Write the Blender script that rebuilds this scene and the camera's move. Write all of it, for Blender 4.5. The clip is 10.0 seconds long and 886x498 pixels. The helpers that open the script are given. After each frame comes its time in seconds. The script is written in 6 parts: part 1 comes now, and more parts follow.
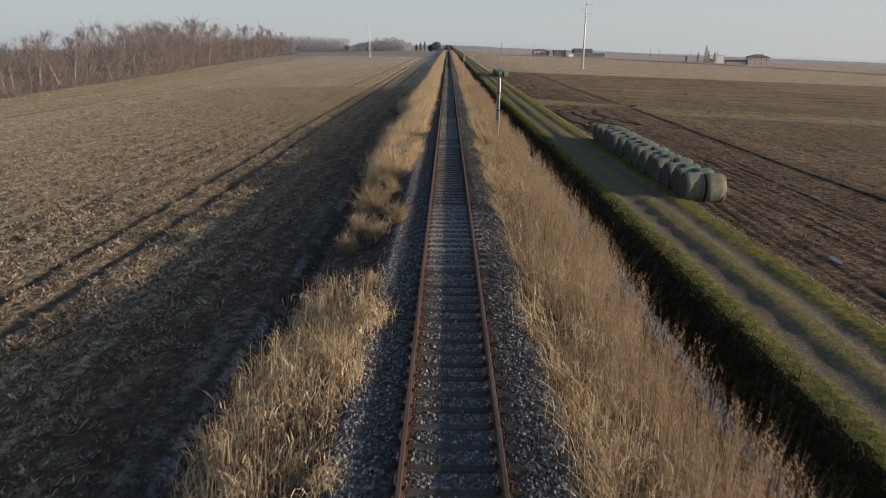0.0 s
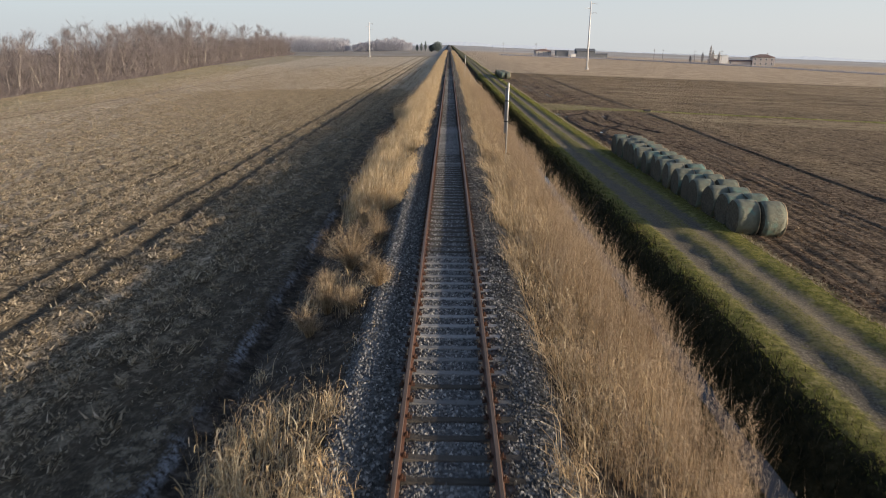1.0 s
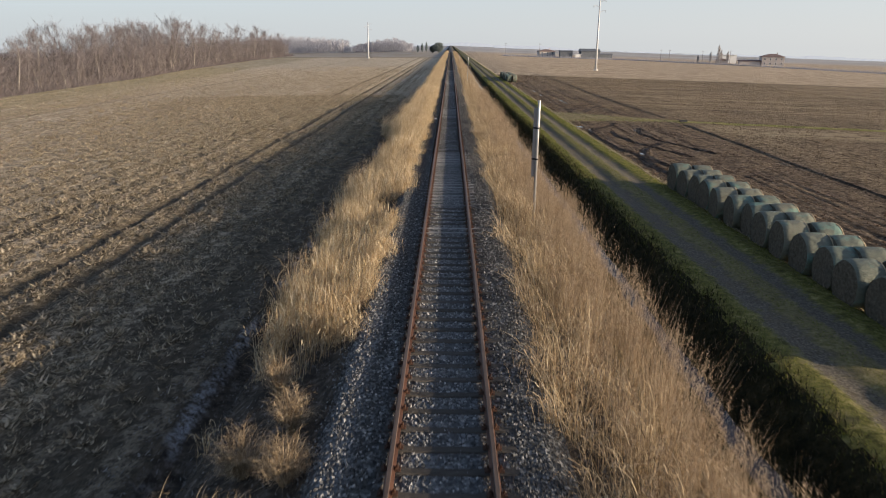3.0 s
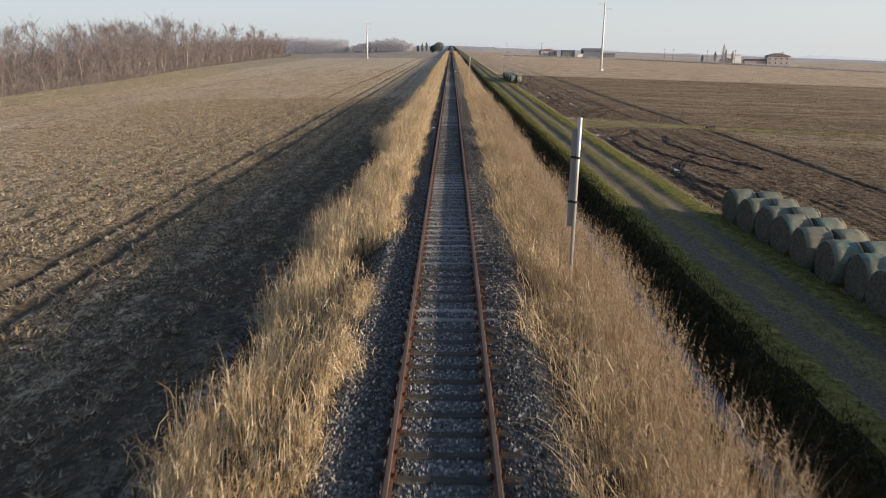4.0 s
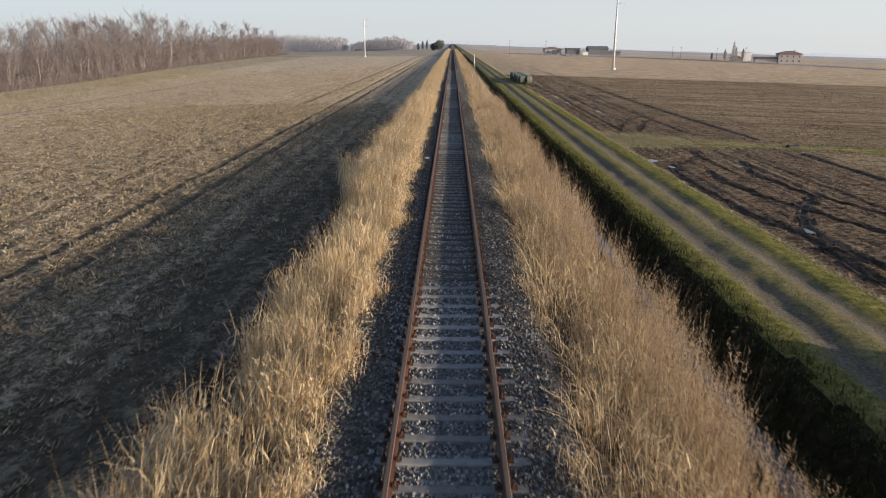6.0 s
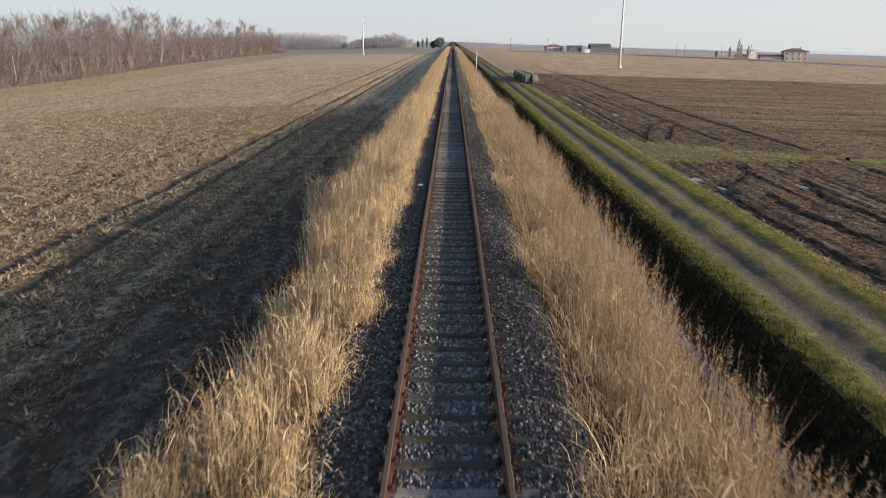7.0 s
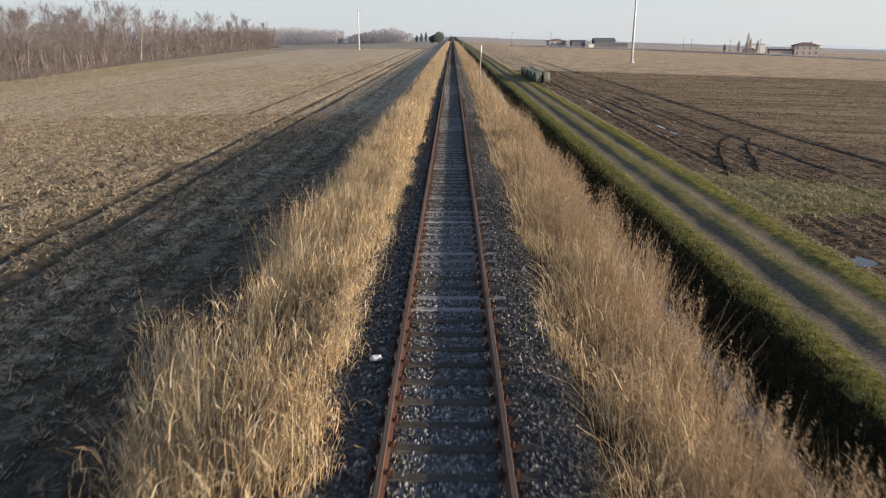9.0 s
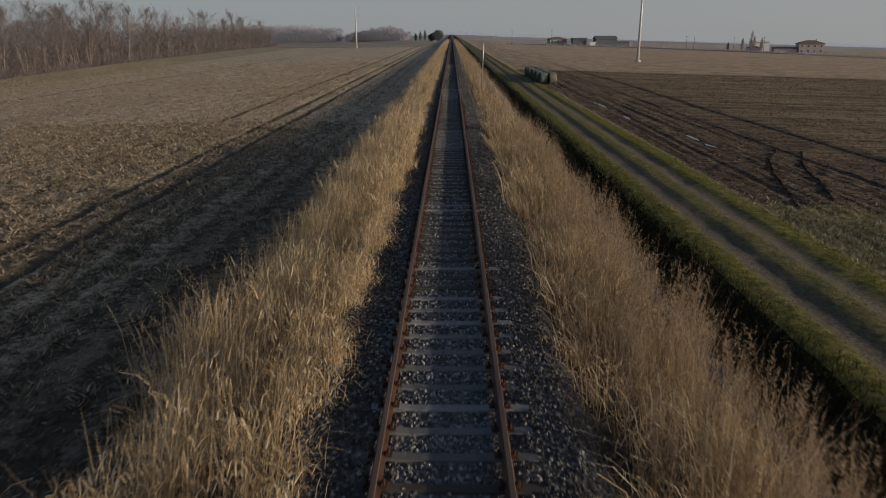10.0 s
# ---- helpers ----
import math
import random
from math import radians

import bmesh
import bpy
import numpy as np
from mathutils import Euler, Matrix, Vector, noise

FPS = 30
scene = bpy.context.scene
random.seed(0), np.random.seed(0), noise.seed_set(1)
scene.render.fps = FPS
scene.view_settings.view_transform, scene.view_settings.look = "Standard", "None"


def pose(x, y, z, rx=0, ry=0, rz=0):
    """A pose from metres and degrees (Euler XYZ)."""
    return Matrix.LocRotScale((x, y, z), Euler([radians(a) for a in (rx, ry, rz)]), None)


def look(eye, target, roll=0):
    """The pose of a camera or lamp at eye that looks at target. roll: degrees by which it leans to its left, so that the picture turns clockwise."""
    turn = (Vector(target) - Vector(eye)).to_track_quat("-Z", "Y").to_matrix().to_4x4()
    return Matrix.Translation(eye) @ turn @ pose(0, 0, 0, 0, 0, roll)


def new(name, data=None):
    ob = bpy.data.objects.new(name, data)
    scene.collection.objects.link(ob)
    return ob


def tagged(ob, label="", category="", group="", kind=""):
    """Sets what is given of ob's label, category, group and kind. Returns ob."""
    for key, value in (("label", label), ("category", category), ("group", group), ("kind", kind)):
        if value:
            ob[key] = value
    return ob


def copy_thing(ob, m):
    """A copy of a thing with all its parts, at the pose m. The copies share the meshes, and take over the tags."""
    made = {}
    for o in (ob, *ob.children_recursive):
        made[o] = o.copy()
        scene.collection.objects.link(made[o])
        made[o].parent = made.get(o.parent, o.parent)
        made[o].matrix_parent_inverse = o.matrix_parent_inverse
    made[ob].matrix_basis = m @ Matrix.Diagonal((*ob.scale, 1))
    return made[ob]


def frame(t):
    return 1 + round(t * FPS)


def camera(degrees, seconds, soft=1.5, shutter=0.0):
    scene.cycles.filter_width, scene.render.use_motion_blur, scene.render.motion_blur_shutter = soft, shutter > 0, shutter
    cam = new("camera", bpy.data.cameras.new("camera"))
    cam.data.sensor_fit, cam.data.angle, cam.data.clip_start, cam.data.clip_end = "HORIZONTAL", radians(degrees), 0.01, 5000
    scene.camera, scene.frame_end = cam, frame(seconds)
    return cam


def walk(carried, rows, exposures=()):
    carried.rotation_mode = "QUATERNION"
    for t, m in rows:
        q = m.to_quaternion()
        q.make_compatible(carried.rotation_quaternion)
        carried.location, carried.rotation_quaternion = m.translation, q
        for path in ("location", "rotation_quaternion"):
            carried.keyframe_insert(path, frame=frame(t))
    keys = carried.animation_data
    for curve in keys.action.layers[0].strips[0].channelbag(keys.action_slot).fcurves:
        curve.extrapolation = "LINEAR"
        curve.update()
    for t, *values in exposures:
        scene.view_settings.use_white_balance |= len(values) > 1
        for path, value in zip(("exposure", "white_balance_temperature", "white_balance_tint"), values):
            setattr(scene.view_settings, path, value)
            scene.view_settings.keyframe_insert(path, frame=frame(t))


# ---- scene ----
cam = camera(63.22, 10.0, soft=1.0, shutter=0.2)
# seconds, east, along the track, height over the rail head, yaw, pitch, roll
ROWS = [
    (0.0, -0.152, 16.915, 5.943, 0.17, -15.952, 0.806),
    (0.5, -0.104, 20.384, 5.936, 0.228, -15.95, 0.79),
    (1.0, -0.065, 23.866, 5.936, 0.273, -15.951, 0.761),
    (1.5, -0.035, 27.316, 5.947, 0.322, -15.935, 0.719),
    (2.0, -0.003, 30.737, 5.934, 0.37, -15.915, 0.665),
    (2.5, 0.028, 34.335, 5.873, 0.411, -15.904, 0.606),
    (4.0, 0.052, 46.509, 5.599, 0.509, -15.894, 0.448),
    (4.5, 0.031, 50.723, 5.482, 0.545, -15.908, 0.41),
    (5.0, 0.01, 55.004, 5.401, 0.578, -15.923, 0.393),
    (5.5, 0.019, 59.265, 5.341, 0.598, -15.959, 0.381),
    (7.0, 0.011, 71.698, 5.04, 0.633, -16.179, 0.34),
    (7.5, 0.01, 75.699, 4.975, 0.644, -16.269, 0.327),
    (8.0, 0.02, 79.643, 4.924, 0.642, -16.363, 0.301),
    (8.5, 0.023, 83.564, 4.863, 0.645, -16.464, 0.265),
    (9.0, 0.043, 87.465, 4.783, 0.634, -16.558, 0.23),
    (9.5, 0.076, 91.289, 4.735, 0.622, -16.632, 0.209),
    (10.0, 0.067, 95.067, 4.68, 0.599, -16.689, 0.179),
]
walk(cam, [(t, pose(x, y, z, 0, 0, yaw) @ pose(0, 0, 0, 90 + pitch) @ pose(0, 0, 0, 0, 0, roll))
           for t, x, y, z, yaw, pitch, roll in ROWS],
     exposures=[(0.0, 0.20), (0.5, 0.55), (4.0, 0.59), (6.0, 0.65), (9.5, 0.63), (9.7, 0.41), (10.0, -0.60)])

# ---- light ----
SUN_EL, SUN_AZ = radians(10.4), radians(110.0)      # azimuth from straight ahead towards the right
sun_way = Vector((math.sin(SUN_AZ) * math.cos(SUN_EL), math.cos(SUN_AZ) * math.cos(SUN_EL), math.sin(SUN_EL)))
sun = new("sun", bpy.data.lights.new("sun", "SUN"))
sun.data.energy, sun.data.angle, sun.data.color = 5.0, radians(0.7), (1.0, 0.81, 0.60)
sun.matrix_world = look(sun_way * 50, (0, 0, 0))
world = bpy.data.worlds.new("world")
scene.world = world
world.use_nodes = True
wn = world.node_tree
sky = wn.nodes.new("ShaderNodeTexSky")
sky.sky_type, sky.sun_disc = "NISHITA", False
sky.sun_elevation, sky.sun_rotation = SUN_EL, SUN_AZ
sky.altitude, sky.air_density, sky.dust_density, sky.ozone_density = 0, 0.6, 0.8, 1.0
# a winter haze veils the sky, thickest at the horizon
split = wn.nodes.new("ShaderNodeSeparateXYZ")
veil = wn.nodes.new("ShaderNodeMapRange")
veil.inputs[1].default_value, veil.inputs[2].default_value = 0.02, 0.34
veil.inputs[3].default_value, veil.inputs[4].default_value = 0.90, 0.08
blend = wn.nodes.new("ShaderNodeMix")
blend.data_type = "RGBA"
coords = wn.nodes.new("ShaderNodeTexCoord")
# the veil is brighter and warmer towards the sun
toward = wn.nodes.new("ShaderNodeVectorMath")
toward.operation = "DOT_PRODUCT"
toward.inputs[1].default_value = sun_way
glow = wn.nodes.new("ShaderNodeMapRange")
glow.inputs[1].default_value, glow.inputs[2].default_value = -0.9, 1.0
tint = wn.nodes.new("ShaderNodeMix")
tint.data_type = "RGBA"
tint.inputs[6].default_value, tint.inputs[7].default_value = (2.80, 3.02, 3.24, 1.0), (3.90, 3.86, 3.80, 1.0)
wn.links.new(coords.outputs["Generated"], toward.inputs[0])
wn.links.new(toward.outputs["Value"], glow.inputs[0])
wn.links.new(glow.outputs[0], tint.inputs[0])
wn.links.new(tint.outputs[2], blend.inputs[7])
wn.links.new(coords.outputs["Generated"], split.inputs[0])
wn.links.new(split.outputs[2], veil.inputs[0])
wn.links.new(veil.outputs[0], blend.inputs[0])
wn.links.new(sky.outputs[0], blend.inputs[6])
wn.links.new(blend.outputs[2], wn.nodes["Background"].inputs[0])
wn.nodes["Background"].inputs[1].default_value = 0.137


# ---- materials ----
class Mat:
    """A node material with short calls for noise, mixing and bump."""

    def __init__(self, name, rough=0.9, spec=0.2, metal=0.0):
        self.m = bpy.data.materials.new(name)
        self.m.use_nodes = True
        self.t = self.m.node_tree
        self.b = self.t.nodes["Principled BSDF"]
        self.b.inputs["Roughness"].default_value = rough
        self.b.inputs["Specular IOR Level"].default_value = spec
        self.b.inputs["Metallic"].default_value = metal
        self.geo = self.t.nodes.new("ShaderNodeNewGeometry")

    def put(self, socket, value):
        if hasattr(value, "is_output"):
            self.t.links.new(value, socket)
        elif isinstance(value, (int, float)):
            socket.default_value = value
        else:
            socket.default_value = (*value, 1.0)[: len(socket.default_value)]

    def noise(self, scale, detail=4.0, rough=0.6, stretch=None, distort=0.0):
        n = self.t.nodes.new("ShaderNodeTexNoise")
        n.inputs["Scale"].default_value, n.inputs["Detail"].default_value = scale, detail
        n.inputs["Roughness"].default_value, n.inputs["Distortion"].default_value = rough, distort
        src = self.geo.outputs["Position"]
        if stretch:
            mul = self.t.nodes.new("ShaderNodeVectorMath")
            mul.operation = "MULTIPLY"
            mul.inputs[1].default_value = stretch
            self.t.links.new(src, mul.inputs[0])
            src = mul.outputs[0]
        self.t.links.new(src, n.inputs["Vector"])
        return n.outputs["Fac"]

    def crisp(self, scale, detail=4.0, rough=0.6, stretch=None, sharp=2.2):
        """Noise spread over its whole range, for grain that stands out."""
        v = self.noise(scale, detail, rough, stretch)
        return self.math("ADD", 0.5, self.math("MULTIPLY", self.math("SUBTRACT", v, 0.5), sharp))

    def voronoi(self, scale, what="Distance"):
        n = self.t.nodes.new("ShaderNodeTexVoronoi")
        n.inputs["Scale"].default_value = scale
        self.t.links.new(self.geo.outputs["Position"], n.inputs["Vector"])
        return n.outputs[what]

    def axis(self, i):
        s = self.t.nodes.new("ShaderNodeSeparateXYZ")
        self.t.links.new(self.geo.outputs["Position"], s.inputs[0])
        return s.outputs[i]

    def math(self, op, a, b=0.0, c=0.0):
        n = self.t.nodes.new("ShaderNodeMath")
        n.operation = op
        for s, v in zip(n.inputs, (a, b, c)):
            self.put(s, v)
        return n.outputs[0]

    def step(self, v, lo, hi):
        n = self.t.nodes.new("ShaderNodeMapRange")
        n.interpolation_type = "SMOOTHSTEP"
        self.put(n.inputs[0], v)
        n.inputs[1].default_value, n.inputs[2].default_value = lo, hi
        return n.outputs[0]

    def mix(self, f, a, b):
        n = self.t.nodes.new("ShaderNodeMix")
        n.data_type = "RGBA"
        self.put(n.inputs[0], f)
        self.put(n.inputs[6], a)
        self.put(n.inputs[7], b)
        return n.outputs[2]

    def ramp(self, f, stops):
        n = self.t.nodes.new("ShaderNodeValToRGB")
        e = n.color_ramp.elements
        while len(e) < len(stops):
            e.new(0.5)
        for el, (p, col) in zip(e, stops):
            el.position, el.color = p, (*col, 1)
        self.put(n.inputs[0], f)
        return n.outputs[0]

    def island(self):
        return self.geo.outputs["Random Per Island"]

    def each(self):
        n = self.t.nodes.new("ShaderNodeObjectInfo")
        return n.outputs["Random"]

    def bump(self, h, strength=0.5, dist=0.05):
        n = self.t.nodes.new("ShaderNodeBump")
        n.inputs["Strength"].default_value, n.inputs["Distance"].default_value = strength, dist
        self.put(n.inputs["Height"], h)
        self.t.links.new(n.outputs[0], self.b.inputs["Normal"])
        return self

    def color(self, v):
        self.put(self.b.inputs["Base Color"], v)
        return self

    def rough(self, v):
        self.put(self.b.inputs["Roughness"], v)
        return self

    def translucent(self, amount, col):
        """Thin leaves let some light through."""
        tr = self.t.nodes.new("ShaderNodeBsdfTranslucent")
        self.put(tr.inputs[0], col)
        mx = self.t.nodes.new("ShaderNodeMixShader")
        mx.inputs[0].default_value = amount
        out = self.t.nodes["Material Output"]
        self.t.links.new(self.b.outputs[0], mx.inputs[1])
        self.t.links.new(tr.outputs[0], mx.inputs[2])
        self.t.links.new(mx.outputs[0], out.inputs[0])
        return self


def blade_mat(name, stops, through_light=0.35):
    m = Mat(name, 0.75, 0.15)
    c = m.ramp(m.island(), stops)
    c = m.mix(m.math("MULTIPLY", m.step(m.noise(0.5, 3), 0.45, 0.8), 0.4), c, stops[0][1])
    return m.color(c).translucent(through_light, c).m


STRAW = blade_mat("dry_straw", [(0.0, (0.287, 0.189, 0.103)), (0.3, (0.523, 0.388, 0.222)), (0.7, (0.708, 0.556, 0.351)), (1.0, (0.902, 0.785, 0.577))], 0.42)
LODGED = blade_mat("lodged_grass", [(0.0, (0.165, 0.112, 0.064)), (0.35, (0.425, 0.315, 0.190)), (0.8, (0.640, 0.500, 0.320)), (1.0, (0.86, 0.735, 0.53))], 0.4)
PLUME = blade_mat("grey_brown_plume", [(0.0, (0.175, 0.118, 0.074)), (0.5, (0.40, 0.305, 0.205)), (1.0, (0.58, 0.468, 0.335))], 0.4)
STUBBLE = blade_mat("corn_stubble", [(0.0, (0.098, 0.078, 0.053)), (0.4, (0.275, 0.226, 0.158)), (0.85, (0.465, 0.392, 0.285)), (1.0, (0.700, 0.605, 0.460))], 0.25)
GREEN = blade_mat("short_green_grass", [(0.0, (0.052, 0.068, 0.011)), (0.5, (0.145, 0.163, 0.025)), (0.85, (0.270, 0.262, 0.070)), (1.0, (0.42, 0.365, 0.18))])
# bank grass, its colour darkened to carry the shade of the ditch
SHADEGREEN = blade_mat("bank_grass_shaded", [(0.0, (0.014, 0.016, 0.007)), (0.5, (0.027, 0.030, 0.011)), (0.85, (0.062, 0.055, 0.027)), (1.0, (0.156, 0.126, 0.075))])
TILLED = blade_mat("tilled_straw", [(0.0, (0.04, 0.027, 0.018)), (0.5, (0.12, 0.084, 0.053)), (0.85, (0.30, 0.23, 0.15)), (1.0, (0.58, 0.48, 0.33))], 0.2)
WEED = blade_mat("dead_weed", [(0.0, (0.16, 0.112, 0.07)), (0.5, (0.36, 0.27, 0.17)), (1.0, (0.62, 0.50, 0.34))], 0.3)
HEADLAND = blade_mat("headland_grass", [(0.0, (0.13, 0.13, 0.065)), (0.3, (0.23, 0.215, 0.125)), (0.6, (0.36, 0.315, 0.215)), (1.0, (0.54, 0.47, 0.35))], 0.3)


def soil_left():
    m = Mat("stubble_soil", 0.95, 0.1)
    x = m.axis(0)
    soil = m.ramp(m.crisp(2.5, 7, 0.75), [(0.3, (0.050, 0.042, 0.030)), (0.7, (0.155, 0.125, 0.088))])
    straw = m.ramp(m.crisp(9, 6, 0.8), [(0.3, (0.460, 0.370, 0.258)), (0.7, (0.770, 0.645, 0.480))])
    rows = m.noise(1.0, 3, 0.5, (2.2, 0.12, 1))
    clumps = m.crisp(1.9, 8, 0.80, None, 1.8)
    cover = m.math("ADD", m.math("MULTIPLY", clumps, 1.0), m.math("MULTIPLY", rows, 0.35))
    cover = m.math("ADD", cover, m.math("MULTIPLY", m.noise(0.12, 3), 0.25))
    # stalks lie thicker towards the far end of the field and towards the wood
    thick = m.math("MAXIMUM", m.step(m.axis(1), 70.0, 190.0), m.step(x, -11.0, -30.0))
    cover = m.math("ADD", cover, m.math("MULTIPLY", thick, 0.38))
    cover = m.math("ADD", cover, m.math("MULTIPLY", m.math("SUBTRACT", m.noise(1.0, 7, 0.75, (0.9, 0.16, 1)), 0.5), 0.55))
    # drilled rows run along the line
    drill = m.math("SINE", m.math("MULTIPLY", m.math("ADD", x, m.math("MULTIPLY", m.noise(0.5, 3), 0.8)), 4.19))
    drill = m.math("MULTIPLY", drill, m.math("MULTIPLY", m.noise(0.7, 4, 0.7, (1, 0.15, 1)), 0.30))
    cover = m.math("ADD", cover, drill)
    tufted = m.math("MULTIPLY", m.step(m.math("ADD", x, m.math("MULTIPLY", m.noise(0.25, 4, 0.6), 8.0)), -44.0, -22.0), m.step(m.axis(1), 160.0, 130.0))
    cover = m.math("SUBTRACT", cover, m.math("MULTIPLY", tufted, 0.22))
    cover = m.step(cover, 0.66, 0.80)
    # bare earth in the wheel ruts, and one mown line
    near_all = 1.0
    for at in (-12.1, -13.75, -17.6, -49.2):
        near = m.step(m.math("ABSOLUTE", m.math("SUBTRACT", m.math("ADD", x, m.math("MULTIPLY", m.noise(1.6, 6, 0.75), 0.4)), at + 0.2)), 0.14, 0.42)
        cover = m.math("MULTIPLY", cover, near)
        near_all = m.math("MULTIPLY", near_all, near)
    # less straw and darker soil on the strip beside the embankment
    strip = m.step(m.math("ADD", x, m.math("MULTIPLY", m.noise(0.5), 2.4)), -8.6, -6.4)
    strip = m.math("MULTIPLY", strip, m.math("SUBTRACT", 1.0, m.math("MULTIPLY", m.step(m.axis(1), 105.0, 165.0), 0.8)))
    cover = m.math("MULTIPLY", cover, m.math("SUBTRACT", 1.0, m.math("MULTIPLY", strip, 0.72)))
    # the grassy headland before the wood, and the far meadow
    far = m.step(m.math("ADD", m.math("MULTIPLY", m.axis(1), 0.072), m.math("ADD", x, m.math("MULTIPLY", m.noise(0.3), 3.0))), -46.5, -48.5)
    c = m.mix(cover, m.mix(m.math("MULTIPLY", strip, 0.5), soil, (0.040, 0.035, 0.027)), straw)
    litter = m.math("MULTIPLY", m.step(m.crisp(16, 6, 0.8, None, 2.4), 0.42, 0.66), m.math("SUBTRACT", 0.75, m.math("MULTIPLY", strip, 0.6)))
    c = m.mix(m.math("MULTIPLY", litter, tufted), c, m.ramp(m.noise(40, 3), [(0.35, (0.11, 0.094, 0.066)), (0.65, (0.29, 0.25, 0.183))]))
    # dark gaps between the tufts
    gaps = m.math("MULTIPLY", m.step(m.crisp(2.6, 8, 0.82, None, 2.6), 0.46, 0.34), m.math("SUBTRACT", 0.85, m.math("MULTIPLY", strip, 0.3)))
    c = m.mix(gaps, c, m.ramp(m.noise(9, 4), [(0.3, (0.030, 0.024, 0.017)), (0.7, (0.090, 0.071, 0.049))]))
    # pale leaf scraps, finer than the tufts and drawn out along the rows
    scraps = m.math("MULTIPLY", m.step(m.crisp(5.5, 6, 0.8, (1, 0.55, 1), 2.4), 0.50, 0.70), m.math("SUBTRACT", 0.42, m.math("MULTIPLY", strip, 0.3)))
    c = m.mix(m.math("MULTIPLY", scraps, near_all), c, m.ramp(m.noise(22, 3), [(0.35, (0.50, 0.41, 0.29)), (0.65, (0.80, 0.68, 0.51))]))
    shade = m.step(m.crisp(3.4, 7, 0.8, (1, 0.45, 1), 2.4), 0.42, 0.28)
    c = m.mix(m.math("MULTIPLY", shade, m.math("ADD", 0.15, m.math("MULTIPLY", m.step(m.axis(1), 230.0, 130.0), 0.42))), c, (0.105, 0.082, 0.056))
    # further out the cover is matted: clumps and bare gaps in brown and pale bands
    out = m.math("MULTIPLY", m.step(x, -18.0, -38.0), m.step(m.axis(1), 230.0, 130.0))
    mat = m.step(m.crisp(2.3, 3, 0.62, (1, 0.6, 1), 3.0), 0.56, 0.38)
    c = m.mix(m.math("MULTIPLY", m.math("MULTIPLY", mat, out), 0.55), c, (0.17, 0.122, 0.076))
    pale = m.step(m.crisp(2.9, 3, 0.62, (1, 0.6, 1), 3.0), 0.56, 0.76)
    c = m.mix(m.math("MULTIPLY", m.math("MULTIPLY", pale, out), 0.5), c, (0.82, 0.68, 0.49))
    bands = m.step(m.noise(1.0, 4, 0.6, (0.42, 0.012, 1)), 0.46, 0.62)
    c = m.mix(m.math("MULTIPLY", m.math("MULTIPLY", bands, out), 0.38), c, (0.30, 0.215, 0.13))
    meadow = m.ramp(m.crisp(0.35, 10, 0.82, (1.0, 0.4, 1)), [(0.3, (0.19, 0.165, 0.09)), (0.7, (0.52, 0.44, 0.31))])
    c = m.mix(m.math("MULTIPLY", far, m.math("ADD", 0.35, m.math("MULTIPLY", m.noise(1.4, 6, 0.75), 0.6))), c, meadow)
    # frosted gravel along the small ditch
    fx = m.math("ADD", m.axis(0), m.math("MULTIPLY", m.math("SUBTRACT", m.noise(0.9, 5, 0.7), 0.5), 0.5))
    frost = m.step(m.math("ABSOLUTE", m.math("ADD", fx, 5.38)), 0.20, 0.04)
    frost = m.math("MULTIPLY", frost, m.math("MULTIPLY", m.step(m.noise(6, 6, 0.8), 0.40, 0.60), m.step(m.noise(0.35, 3, 0.6), 0.36, 0.58)))
    c = m.mix(m.math("MULTIPLY", frost, 0.8), c, (0.42, 0.435, 0.465))
    # the dark field ditch far off, and paler fields beyond it
    edge = m.math("ADD", m.math("ADD", m.axis(1), m.math("MULTIPLY", x, 0.9)), -450.0)
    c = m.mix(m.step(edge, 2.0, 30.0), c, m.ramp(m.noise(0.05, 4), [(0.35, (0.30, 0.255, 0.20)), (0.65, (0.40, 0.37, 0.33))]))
    c = m.mix(m.step(m.math("ABSOLUTE", edge), 5.0, 2.5), c, (0.055, 0.05, 0.045))
    # from 700 m on, distance haze is put into the ground colour
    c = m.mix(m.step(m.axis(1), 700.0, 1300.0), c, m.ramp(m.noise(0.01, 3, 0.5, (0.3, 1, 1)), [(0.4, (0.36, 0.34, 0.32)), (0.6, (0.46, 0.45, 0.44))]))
    return m.color(c).bump(m.math("ADD", m.math("MULTIPLY", m.noise(3.0, 9, 0.78), 2.0), m.math("MULTIPLY", rows, 0.6)), 0.55, 0.16).m


def soil_bank():
    m = Mat("embankment_earth", 0.95, 0.1)
    c = m.ramp(m.crisp(3, 6, 0.7, None, 1.7), [(0.3, (0.038, 0.032, 0.026)), (0.55, (0.085, 0.070, 0.055)), (0.8, (0.20, 0.172, 0.145))])
    # frosted gravel along the small ditch
    fx = m.math("ADD", m.axis(0), m.math("MULTIPLY", m.math("SUBTRACT", m.noise(0.9, 5, 0.7), 0.5), 0.5))
    frost = m.step(m.math("ABSOLUTE", m.math("ADD", fx, 5.38)), 0.20, 0.04)
    frost = m.math("MULTIPLY", frost, m.math("MULTIPLY", m.step(m.noise(6, 6, 0.8), 0.40, 0.60), m.step(m.noise(0.35, 3, 0.6), 0.36, 0.58)))
    c = m.mix(m.math("MULTIPLY", frost, 0.8), c, (0.42, 0.435, 0.465))
    return m.color(c).bump(m.noise(12, 6, 0.7), 0.8, 0.06).m


